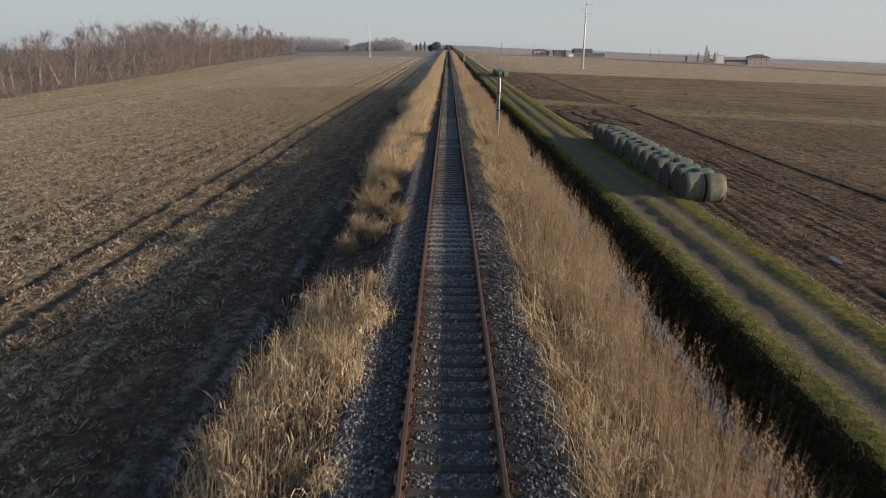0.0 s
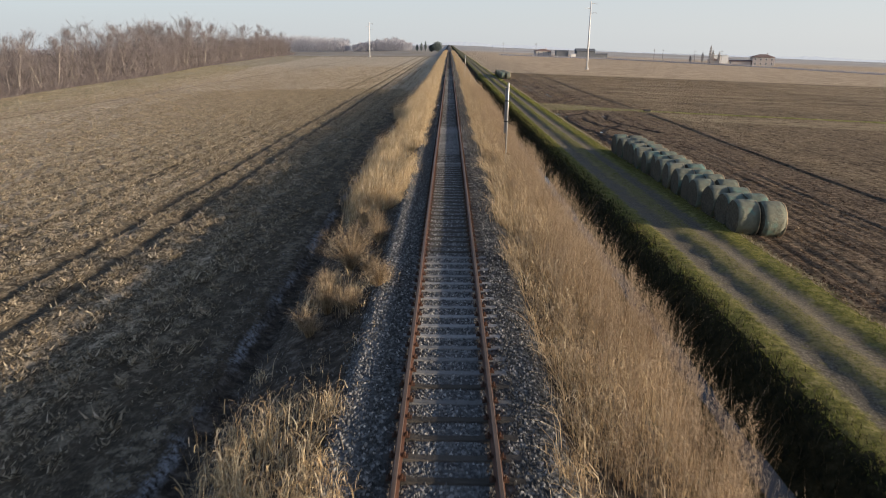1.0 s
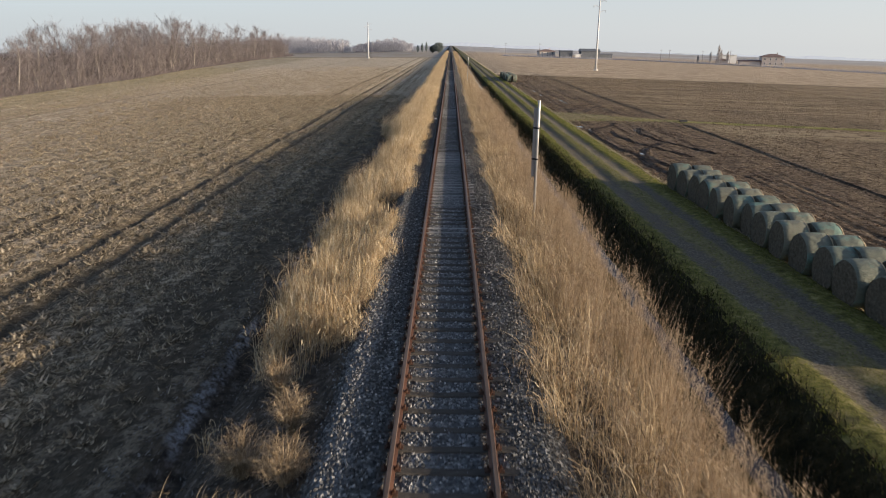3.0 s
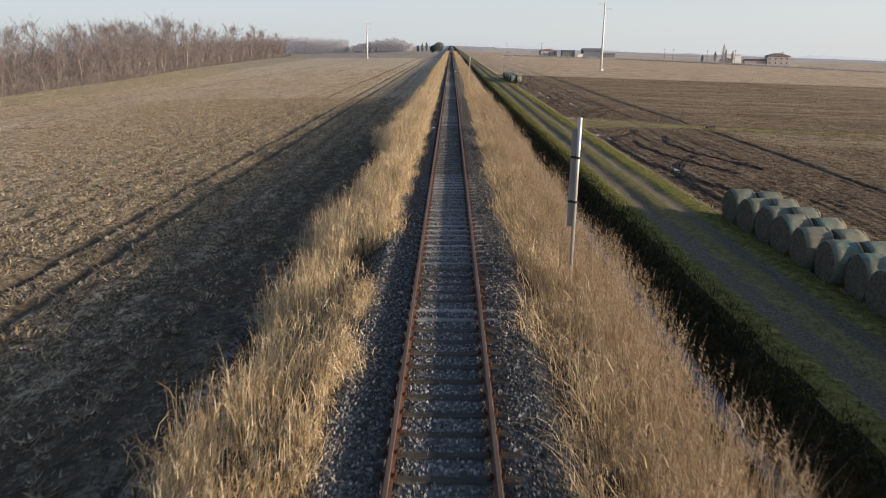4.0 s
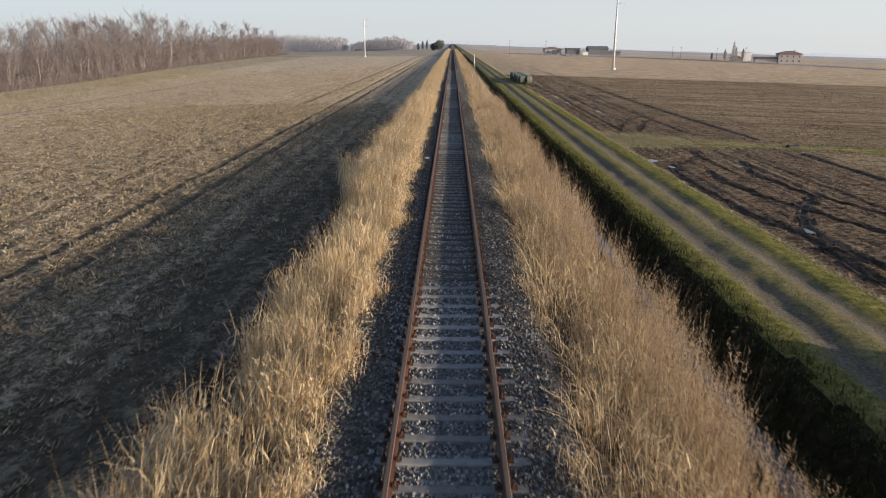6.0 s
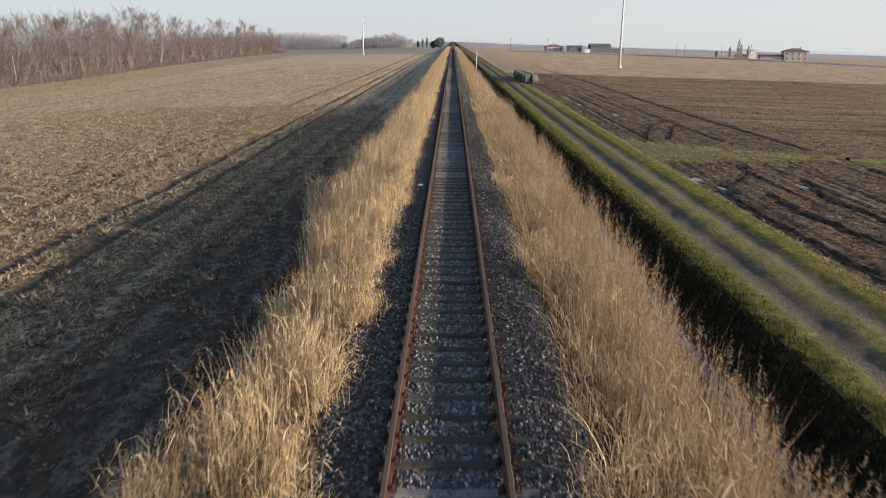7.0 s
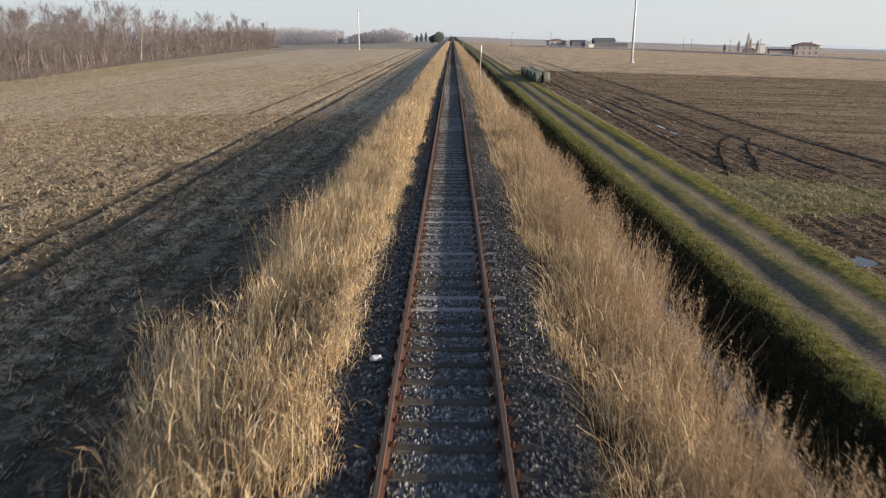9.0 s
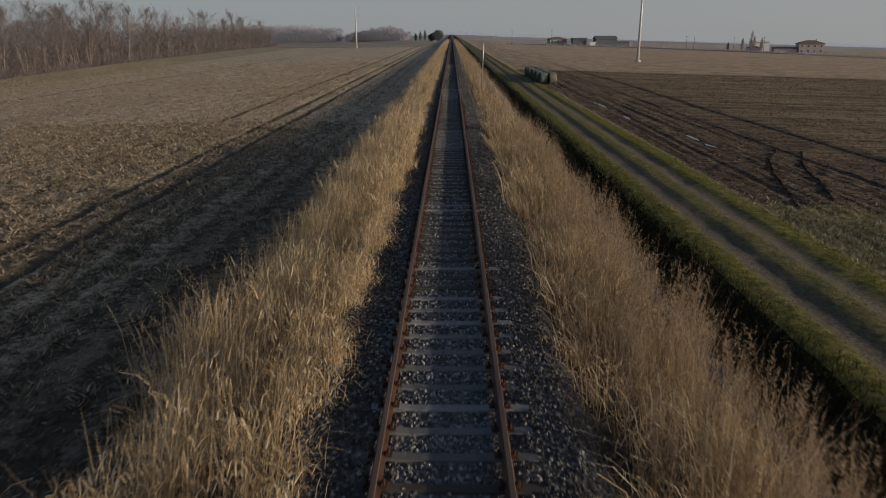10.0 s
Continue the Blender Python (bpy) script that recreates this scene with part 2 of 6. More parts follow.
def soil_ditch():
    m = Mat("ditch_turf_shaded", 0.95, 0.1)
    # turf colour held near black, with the ditch's shade put in
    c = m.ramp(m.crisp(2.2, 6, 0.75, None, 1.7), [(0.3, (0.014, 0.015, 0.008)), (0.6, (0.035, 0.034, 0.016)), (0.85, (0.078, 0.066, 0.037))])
    return m.color(c).bump(m.noise(9, 6, 0.7), 1.0, 0.10).m


def soil_lane():
    m = Mat("farm_lane", 0.95, 0.15)
    x = m.math("ADD", m.axis(0), m.math("MULTIPLY", m.math("SUBTRACT", m.noise(1.6, 6, 0.75), 0.5), 1.2))
    gravel = m.ramp(m.crisp(14, 6, 0.8, None, 1.7), [(0.3, (0.058, 0.050, 0.039)), (0.55, (0.140, 0.122, 0.095)), (0.8, (0.310, 0.274, 0.220))])
    turf = m.ramp(m.crisp(3, 7, 0.78, None, 1.8), [(0.3, (0.067, 0.067, 0.018)), (0.55, (0.178, 0.167, 0.048)), (0.8, (0.340, 0.285, 0.133))])
    x = m.math("SUBTRACT", x, m.math("MULTIPLY", m.step(m.axis(1), 125.0, 25.0), 0.55))
    a = m.math("MULTIPLY", m.step(x, 8.35, 8.75), m.step(x, 9.50, 9.15))
    b = m.math("MULTIPLY", m.step(x, 9.98, 10.33), m.step(x, 11.08, 10.70))
    wheel = m.math("MAXIMUM", a, b)
    wheel = m.math("MULTIPLY", wheel, m.step(m.noise(2.6, 5, 0.7), 0.20, 0.46))
    mid = m.math("MULTIPLY", m.step(x, 9.0, 9.4), m.step(x, 10.6, 10.2))
    turf = m.mix(m.math("MULTIPLY", mid, 0.55), turf, m.ramp(m.crisp(8, 6, 0.8), [(0.3, (0.10, 0.085, 0.045)), (0.7, (0.30, 0.25, 0.15))]))
    c = m.mix(wheel, turf, gravel)
    c = m.mix(m.math("MULTIPLY", m.step(m.noise(0.9, 5, 0.7), 0.5, 0.72), 0.55), c, (0.15, 0.12, 0.075))
    return m.color(c).bump(m.noise(18, 6, 0.75), 0.8, 0.04).m


def soil_right():
    m = Mat("ploughed_soil", 0.95, 0.12)
    x, y = m.axis(0), m.axis(1)
    wob = m.math("MULTIPLY", m.math("SUBTRACT", m.noise(0.5, 5, 0.65), 0.5), 3.0)
    clod = m.crisp(4, 8, 0.78)
    rows = m.crisp(1.0, 7, 0.75, (1.9, 0.07, 1), 1.5)
    soil = m.ramp(clod, [(0.3, (0.072, 0.054, 0.040)), (0.55, (0.205, 0.152, 0.110)), (0.8, (0.460, 0.358, 0.258))])
    tan = m.ramp(m.crisp(3, 8, 0.8), [(0.3, (0.130, 0.096, 0.060)), (0.5, (0.325, 0.248, 0.160)), (0.75, (0.654, 0.534, 0.350))])
    # straw left on the ground: east of the drain, and far off
    east = m.step(m.math("ADD", x, wob), 23.0, 27.0)
    patch = m.step(m.noise(0.06, 3, 0.5, (1, 0.5, 1)), 0.40, 0.66)
    c = m.mix(m.math("MULTIPLY", east, m.math("ADD", 0.36, m.math("MULTIPLY", patch, 0.5))), soil, tan)
    c = m.mix(m.math("MULTIPLY", m.step(rows, 0.50, 0.68), 0.5), c, tan)
    # open furrows and loose straw, coarser than the clods
    fine = m.crisp(1.0, 8, 0.8, (5.5, 0.22, 1), 1.9)
    c = m.mix(m.math("MULTIPLY", m.step(fine, 0.44, 0.30), 0.7), c, (0.034, 0.024, 0.017))
    c = m.mix(m.math("MULTIPLY", m.step(fine, 0.58, 0.74), 0.5), c, (0.30, 0.235, 0.165))
    c = m.mix(m.math("MULTIPLY", m.step(rows, 0.44, 0.30), 0.6), c, (0.030, 0.021, 0.015))
    c = m.mix(m.math("MULTIPLY", m.step(m.crisp(1.3, 9, 0.82, (0.7, 1.2, 1), 2.2), 0.46, 0.36), 0.7), c, (0.034, 0.023, 0.016))
    streak = m.math("MULTIPLY", m.step(m.noise(0.30, 8, 0.80, (0.22, 1.0, 1), 0.8), 0.46, 0.64), m.math("MULTIPLY", m.step(x, 14.0, 30.0), m.math("ADD", 0.35, m.math("MULTIPLY", m.step(y, 108.0, 135.0), 0.65))))
    c = m.mix(m.math("MULTIPLY", streak, 0.75), c, m.ramp(m.noise(6, 6, 0.8), [(0.35, (0.20, 0.15, 0.095)), (0.65, (0.50, 0.40, 0.27))]))
    flecks = m.math("MULTIPLY", m.step(m.noise(7, 6, 0.8), 0.52, 0.66), m.step(m.noise(0.5, 5, 0.7, (0.5, 1.2, 1)), 0.38, 0.62))
    c = m.mix(m.math("MULTIPLY", flecks, 0.6), c, (0.33, 0.25, 0.155))
    # across the far half the harrow ran from side to side
    cross = m.math("MULTIPLY", m.step(y, 122.0, 140.0), m.step(x, 15.0, 24.0))
    fine = m.crisp(1.0, 5, 0.7, (0.05, 0.75, 1), 2.6)
    c = m.mix(m.math("MULTIPLY", m.math("MULTIPLY", m.step(fine, 0.52, 0.78), cross), 0.6), c, (0.40, 0.315, 0.205))
    c = m.mix(m.math("MULTIPLY", m.math("MULTIPLY", m.step(fine, 0.44, 0.22), cross), 0.55), c, (0.075, 0.052, 0.036))
    edge = m.math("ADD", y, m.math("MULTIPLY", wob, 2.0))
    stub = m.ramp(m.crisp(0.5, 9, 0.8, (0.5, 1.2, 1)), [(0.3, (0.246, 0.189, 0.131)), (0.7, (0.638, 0.515, 0.377))])
    c = m.mix(m.step(edge, 226.0, 242.0), c, stub)
    c = m.mix(m.math("MULTIPLY", m.step(m.math("ABSOLUTE", m.math("SUBTRACT", edge, 231.0)), 4.0, 0.5), 0.45), c, (0.06, 0.045, 0.033))
    # past 620 m the soil colour is greyed to stand for haze
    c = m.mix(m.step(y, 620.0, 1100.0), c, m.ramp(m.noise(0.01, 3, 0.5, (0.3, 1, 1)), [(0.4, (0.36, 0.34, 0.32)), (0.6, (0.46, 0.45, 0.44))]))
    # a pale stubble patch left before the grass strip
    pale = m.math("MULTIPLY", m.step(m.math("ABSOLUTE", m.math("SUBTRACT", m.math("ADD", y, m.math("ADD", m.math("MULTIPLY", x, 0.13), wob)), 113.5)), 6.0, 2.5), m.step(x, 24.5, 28.0))
    c = m.mix(m.math("MULTIPLY", pale, m.step(m.crisp(1.0, 8, 0.8, (0.4, 1.2, 1)), 0.30, 0.60)), c, (0.40, 0.325, 0.215))
    # grass strip across the field, and the rough corner by the lane
    strip_at = m.math("ABSOLUTE", m.math("SUBTRACT", m.math("ADD", y, m.math("ADD", m.math("MULTIPLY", x, 0.13), m.math("MULTIPLY", wob, 0.5))), 120.5))
    corner = m.step(x, 24.0, 12.0)
    width = m.math("ADD", 1.2, m.math("MULTIPLY", corner, 3.0))
    strip = m.step(m.math("SUBTRACT", strip_at, width), 0.6, -0.6)
    turf = m.ramp(m.crisp(1.2, 8, 0.78, (0.5, 1, 1)), [(0.3, (0.12, 0.15, 0.03)), (0.55, (0.28, 0.28, 0.075)), (0.8, (0.54, 0.46, 0.25))])
    c = m.mix(m.math("MULTIPLY", strip, 0.92), c, turf)
    return m.color(c).bump(m.math("ADD", clod, m.math("MULTIPLY", rows, 0.7)), 1.0, 0.22).m


def ballast_mat(name, dark):
    m = Mat(name, 0.85, 0.3)
    cell = m.voronoi(18, "Color") if dark else m.island()
    c = m.ramp(cell, [(0.0, (0.028, 0.029, 0.029)), (0.5, (0.070, 0.071, 0.070)), (0.80, (0.18, 0.182, 0.178)), (1.0, (0.44, 0.43, 0.41))])
    clean = m.step(m.math("ABSOLUTE", m.axis(0)), 0.80, 0.50)
    clean = m.math("MAXIMUM", clean, m.math("MULTIPLY", m.step(m.axis(1), 80.0, 55.0), m.step(m.math("ABSOLUTE", m.math("ADD", m.axis(0), 1.62)), 0.38, 0.1)))
    c = m.mix(m.math("MULTIPLY", clean, 0.42), c, m.ramp(cell, [(0.0, (0.08, 0.085, 0.092)), (0.6, (0.21, 0.217, 0.225)), (1.0, (0.44, 0.445, 0.445))]))
    earthy = m.math("MULTIPLY", m.step(m.math("ABSOLUTE", m.axis(0)), 0.95, 1.35), m.math("MULTIPLY", m.step(m.axis(1), 30.0, 80.0), m.step(m.noise(2.0, 5, 0.7), 0.30, 0.60)))
    rust = m.mix(m.math("MULTIPLY", earthy, 0.42), c, (0.065, 0.052, 0.043))
    # brake dust and rust beside each rail
    by_rail = m.math("MULTIPLY", m.step(m.math("ABSOLUTE", m.math("SUBTRACT", m.math("ABSOLUTE", m.axis(0)), 0.75)), 0.26, 0.08), m.step(m.noise(9, 5, 0.75), 0.36, 0.60))
    rust = m.mix(m.math("MULTIPLY", by_rail, 0.55), rust, (0.12, 0.078, 0.055))
    m.color(rust)
    if dark:
        m.bump(m.voronoi(18), 1.0, 0.05)
    return m.m


def rail_mat():
    m = Mat("rusty_rail_steel", 0.7, 0.35, 0.25)
    c = m.ramp(m.noise(6, 6, 0.7, (1, 0.15, 1)), [(0.3, (0.070, 0.034, 0.022)), (0.6, (0.16, 0.080, 0.050)), (0.85, (0.25, 0.135, 0.085))])
    return m.color(c).rough(0.62).bump(m.noise(60, 4), 0.2, 0.004).m


def railhead_mat():
    m = Mat("worn_rail_head", 0.6, 0.35, 0.35)
    c = m.ramp(m.noise(4, 5, 0.7, (3, 0.1, 1)), [(0.3, (0.09, 0.058, 0.042)), (0.7, (0.19, 0.135, 0.105))])
    return m.color(c).m


def sleeper_mat():
    m = Mat("weathered_concrete", 0.85, 0.25)
    t = m.math("ADD", m.math("MULTIPLY", m.noise(0.16, 2, 0.5, (0.0, 1, 0)), 1.25), m.math("MULTIPLY", m.each(), 0.42))
    c = m.ramp(t, [(0.3, (0.095, 0.096, 0.096)), (0.75, (0.19, 0.193, 0.196)), (1.0, (0.27, 0.273, 0.276))])
    grime = m.mix(m.math("MULTIPLY", m.step(m.noise(9, 5, 0.7), 0.45, 0.8), 0.6), c, (0.06, 0.05, 0.042))
    return m.color(grime).bump(m.noise(40, 4), 0.3, 0.01).m


def timber_mat():
    m = Mat("old_dark_timber", 0.9, 0.15)
    c = m.ramp(m.noise(5, 6, 0.7, (0.5, 6, 1)), [(0.3, (0.030, 0.027, 0.024)), (0.7, (0.085, 0.078, 0.068))])
    c = m.mix(m.math("MULTIPLY", m.each(), 0.4), c, (0.12, 0.11, 0.10))
    return m.color(c).bump(m.noise(6, 5, 0.7, (0.5, 8, 1)), 0.5, 0.02).m


def plain(name, col, rough=0.8, spec=0.3, metal=0.0, vary=0.25, scale=3.0):
    m = Mat(name, rough, spec, metal)
    lo = tuple(v * (1 - vary) for v in col)
    hi = tuple(min(1, v * (1 + vary)) for v in col)
    m.color(m.ramp(m.noise(scale, 5, 0.65), [(0.3, lo), (0.7, hi)]))
    return m.m


SOIL_LEFT, SOIL_BANK, SOIL_DITCH, SOIL_LANE, SOIL_RIGHT = soil_left(), soil_bank(), soil_ditch(), soil_lane(), soil_right()
BALLAST_BED, BALLAST = ballast_mat("ballast_bed", True), ballast_mat("ballast_stone", False)
RAIL, RAILHEAD, SLEEPER, TIMBER = rail_mat(), railhead_mat(), sleeper_mat(), timber_mat()
CLIP = plain("rusted_fastening", (0.085, 0.045, 0.030), 0.8, 0.3, 0.3, 0.4, 30)
GALV = plain("galvanised_steel", (0.449, 0.442, 0.429), 0.38, 0.5, 0.45, 0.12, 6)
BOARD = plain("pale_grey_board", (0.288, 0.266, 0.252), 0.6, 0.3, 0.0, 0.08, 2)
CLAMP = plain("black_clamp", (0.03, 0.03, 0.032), 0.6)
PYLON = plain("pale_pylon_paint", (0.576, 0.584, 0.592), 0.5, 0.4, 0.1, 0.08, 0.6)
BARK = plain("winter_bark", (0.18, 0.158, 0.152), 0.95, 0.1, 0, 0.45, 1.2)
PALEBARK = plain("pale_poplar_bark", (0.30, 0.272, 0.24), 0.95, 0.1, 0, 0.35, 1.5)
TWIG = blade_mat("bare_twigs", [(0.0, (0.155, 0.138, 0.144)), (0.5, (0.245, 0.218, 0.222)), (1.0, (0.335, 0.300, 0.300))], 0.25)
SCRUB = blade_mat("bare_scrub", [(0.0, (0.100, 0.087, 0.089)), (0.5, (0.185, 0.160, 0.160)), (1.0, (0.285, 0.246, 0.240))], 0.2)
# twigs of the far wood and hedge, with distance haze mixed into the colour
HAZETWIG = blade_mat("far_twigs_hazed", [(0.0, (0.32, 0.325, 0.37)), (1.0, (0.42, 0.42, 0.46))], 0.2)
# far needles, their green paled and greyed in colour for the haze
EVERGREEN = blade_mat("evergreen_needles_hazed", [(0.0, (0.13, 0.16, 0.16)), (1.0, (0.27, 0.31, 0.30))], 0.3)


# ---- mesh helpers ----
rng = np.random.default_rng(7)


def mesh_from(name, verts, faces, mats, slots=None, smooth=False):
    """A mesh from arrays: faces is a list of arrays (n, 3) or (n, 4)."""
    me = bpy.data.meshes.new(name)
    verts = np.asarray(verts, dtype=np.float32)
    faces = [np.asarray(f, dtype=np.int32) for f in faces if len(f)]
    loops = np.concatenate([f.ravel() for f in faces])
    sizes = np.concatenate([np.full(len(f), f.shape[1], dtype=np.int32) for f in faces])
    starts = np.concatenate([[0], np.cumsum(sizes)[:-1]]).astype(np.int32)
    me.vertices.add(len(verts))
    me.vertices.foreach_set("co", verts.ravel())
    me.loops.add(len(loops))
    me.loops.foreach_set("vertex_index", loops)
    me.polygons.add(len(sizes))
    me.polygons.foreach_set("loop_start", starts)
    me.polygons.foreach_set("loop_total", sizes)
    for m in mats:
        me.materials.append(m)
    if slots is not None:
        me.polygons.foreach_set("material_index", np.asarray(slots, dtype=np.int32))
    me.polygons.foreach_set("use_smooth", np.full(len(sizes), smooth))
    me.update(calc_edges=True)
    return me


def part(name, bm, material, parent=None, label="", smooth=False):
    """Links a bmesh as one mesh object, under a thing or a part."""
    me = bpy.data.meshes.new(name)
    bm.to_mesh(me)
    bm.free()
    me.materials.append(material)
    me.polygons.foreach_set("use_smooth", np.full(len(me.polygons), smooth))
    ob = new(name, me)
    ob.parent = parent
    return tagged(ob, label)


def box(bm, x0, x1, y0, y1, z0, z1, bevel=0.0):
    r = bmesh.ops.create_cube(bm, size=1.0)
    for v in r["verts"]:
        v.co = Vector((x0 + (v.co.x + 0.5) * (x1 - x0), y0 + (v.co.y + 0.5) * (y1 - y0), z0 + (v.co.z + 0.5) * (z1 - z0)))
    if bevel:
        es = list({e for v in r["verts"] for e in v.link_edges})
        bmesh.ops.bevel(bm, geom=es, offset=bevel, segments=1, affect="EDGES")
    return bm


def tube(bm, path, radii, sides=8, cap=True):
    """A tapered tube along points."""
    rings = []
    for i, (p, r) in enumerate(zip(path, radii)):
        p = Vector(p)
        a = Vector(path[max(i - 1, 0)])
        b = Vector(path[min(i + 1, len(path) - 1)])
        q = (b - a).normalized().to_track_quat("Z", "Y")
        rings.append([bm.verts.new(p + q @ Vector((r * math.cos(k * math.tau / sides), r * math.sin(k * math.tau / sides), 0))) for k in range(sides)])
    for a, b in zip(rings, rings[1:]):
        for k in range(sides):
            bm.faces.new((a[k], a[(k + 1) % sides], b[(k + 1) % sides], b[k]))
    if cap:
        bm.faces.new(rings[-1])
        bm.faces.new(list(reversed(rings[0])))
    return bm


# ---- lie of the land ----
PROFILE_X = [-9.0, -7.6, -5.50, -5.15, -4.80, -4.45, -3.9, -2.9, -2.35, -1.80, -1.05, -0.88, 0.88, 1.05, 1.65, 2.35, 3.0, 3.9, 4.5, 5.2, 6.3, 6.75, 7.3, 7.62, 8.4, 8.75, 9.2, 9.55, 10.2, 10.45, 10.85, 11.2, 11.8, 12.3, 14.0]
PROFILE_Z = [-1.80, -1.76, -1.74, -2.05, -2.08, -1.62, -1.20, -0.85, -0.66, -0.17, -0.145, -0.205, -0.205, -0.165, -0.19, -0.66, -0.85, -1.20, -1.85, -2.78, -2.82, -2.50, -1.90, -1.71, -1.66, -1.73, -1.73, -1.64, -1.64, -1.73, -1.73, -1.66, -1.70, -1.83, -1.80]
# the wood's edge and its height along the line
WOOD_Y = [90, 128, 165, 230, 290, 347, 460, 650]
WOOD_X = [-62, -67.7, -73, -80, -91, -99, -113, -129]
WOOD_H = [7.0, 7.4, 7.8, 9.2, 10.8, 12.0, 12.4, 12.4]


def lane_shift(y):
    """The lane runs not quite parallel to the rails."""
    t = np.clip((125.0 - np.asarray(y, float)) / 100.0, 0, 1)
    return 0.55 * t * t * (3 - 2 * t)


def straight(x, y):
    """East of the ditch: the distance from the rails as it would be beside a parallel lane."""
    return x - lane_shift(y) * np.clip((x - 4.8) / 2.0, 0, 1) * np.clip((16.0 - x) / 3.0, 0, 1)


def waves(x, y, s):
    """Smooth unevenness about 1 high in all, for places s metres apart."""
    a = np.sin(x * 6.3 / s + 1.3) * np.sin(y * 5.1 / s + 0.4)
    b = np.sin((x * 0.8 + y * 0.6) * 11.0 / s + 2.1) * np.sin((y * 0.8 - x * 0.6) * 9.3 / s)
    c = np.sin((x * 0.3 - y) * 19.0 / s + 0.7) * np.sin((y * 0.35 + x) * 17.0 / s)
    return 0.5 * a + 0.3 * b + 0.2 * c


def drain(x, y):
    """Depth of the narrow drain in the right-hand field."""
    on = np.where(np.abs(y - 117.5) < 3.5, 0.0, 1.0)
    return on * 0.13 * np.exp(-(((x - 24.0 - 0.25 * np.sin(y * 0.07)) / 0.19) ** 2))


def rut(x, y, at, wide=0.28, deep=0.10):
    return deep * np.exp(-(((x - at - 0.10 * np.sin(y * 0.13)) / wide) ** 2))


# tractor ruts that curve in from the lane, as lines of bends
RUT_LINES = [
    ([(13.9, 80.0), (13.3, 85.0), (13.5, 88.5), (14.1, 91.0), (15.2, 94.0), (17.5, 98.0)], 0.30, 0.07),
    ([(15.4, 84.0), (13.9, 88.0), (12.9, 95.0), (12.75, 101.0), (12.8, 104.0), (13.3, 106.6), (15.2, 109.2), (16.4, 111.2), (16.8, 113.6)], 0.30, 0.08),
    ([(17.6, 90.0), (15.6, 96.0), (14.6, 101.0), (14.9, 105.0)], 0.26, 0.05),
    ([(20.0, 92.0), (17.8, 99.0), (17.2, 104.0), (18.4, 109.0)], 0.26, 0.05),
    ([(19.8, 138.5), (17.4, 134.3), (15.9, 130.2), (14.7, 126.1), (13.5, 122.2)], 0.05, 0.015),
    ([(20.9, 137.9), (18.4, 132.5), (17.1, 128.0), (15.7, 123.9)], 0.05, 0.015),
]


def turn_ruts(x, y):
    """Depth of the curved ruts, softened at their edges."""
    d = np.zeros(np.broadcast(x, y).shape)
    near = (x > 11.5) & (x < 23) & (y > 78) & (y < 141)
    if not near.any():
        return d
    px, py = np.broadcast_to(x, d.shape)[near], np.broadcast_to(y, d.shape)[near]
    deep_at = np.zeros(len(px))
    for line, wide, deep in RUT_LINES:
        far = np.full(len(px), 9.0)
        for (ax, ay), (bx, by) in zip(line, line[1:]):
            ux, uy = bx - ax, by - ay
            f = (((px - ax) * ux + (py - ay) * uy) / (ux * ux + uy * uy)).clip(0, 1)
            far = np.minimum(far, np.hypot(px - ax - f * ux, py - ay - f * uy))
        deep_at = np.maximum(deep_at, deep * np.exp(-((far / wide) ** 2)) - 0.35 * deep * np.exp(-(((far - 2.2 * wide) / wide) ** 2)))
    d[near] = deep_at
    return d


def land(x, y):
    x, y = np.asarray(x, float), np.asarray(y, float)
    z = np.interp(straight(x, y), PROFILE_X, PROFILE_Z)
    z = z - 0.025 * np.maximum(0, np.abs(x) - 15)
    off = np.clip((np.abs(x) - 1.9) / 1.0, 0, 1)
    z = z + off * (0.05 * waves(x, y, 5.0) + 0.025 * waves(x, y, 1.7))
    f = np.clip((x - 12.4) / 1.0, 0, 1)
    z = z + f * (0.010 * waves(x, y * 0.5, 1.1) + 0.010 * waves(x + 3, y * 0.6, 0.8) + 0.010 * waves(x * 1.0, y * 0.04, 1.7) + 0.02 * np.sin(x * 9.2 + 0.5 * np.sin(y * 0.2)) * np.clip((40 - x) / 10, 0, 1))
    clear = np.clip((np.abs(y + 0.13 * x - 120.5) - 2.6) / 1.5, 0, 1)
    z = z - f * (drain(x, y) + turn_ruts(x, y) + clear * np.where(y > 124, 1.0, 0.35) * (rut(x, y, 14.4, 0.2, 0.08) + rut(x, y, 15.9, 0.2, 0.08) + rut(x, y, 19.6, 0.2, 0.05) + rut(x, y, 21.3, 0.2, 0.04) + rut(x, y, 18.0, 0.2, 0.05)))
    g = np.clip((-6.0 - x) / 1.0, 0, 1)
    z = z + g * (0.035 * waves(x, y * 0.4, 1.3) + 0.02 * waves(x, y, 0.7))
    z = z - g * ((0.9 + 0.25 * waves(x, y, 3.0)) * (rut(x, y, -12.1, 0.27, 0.15) + rut(x, y, -13.75, 0.27, 0.15) + rut(x, y, -23.2, 0.20, 0.03) + rut(x, y, -24.1, 0.20, 0.03) + rut(x, y, -26.2, 0.22, 0.03) + rut(x, y, -17.6, 0.22, 0.04) + rut(x, y, -16.0, 0.2, 0.03) + rut(x, y, -28.2, 0.22, 0.03)) + rut(x, y, -49.2, 0.9, 0.2))
    return z


def spans(*pieces):
    out = []
    for a, b, s in pieces:
        out.append(np.arange(a, b, s))
    return np.concatenate(out)


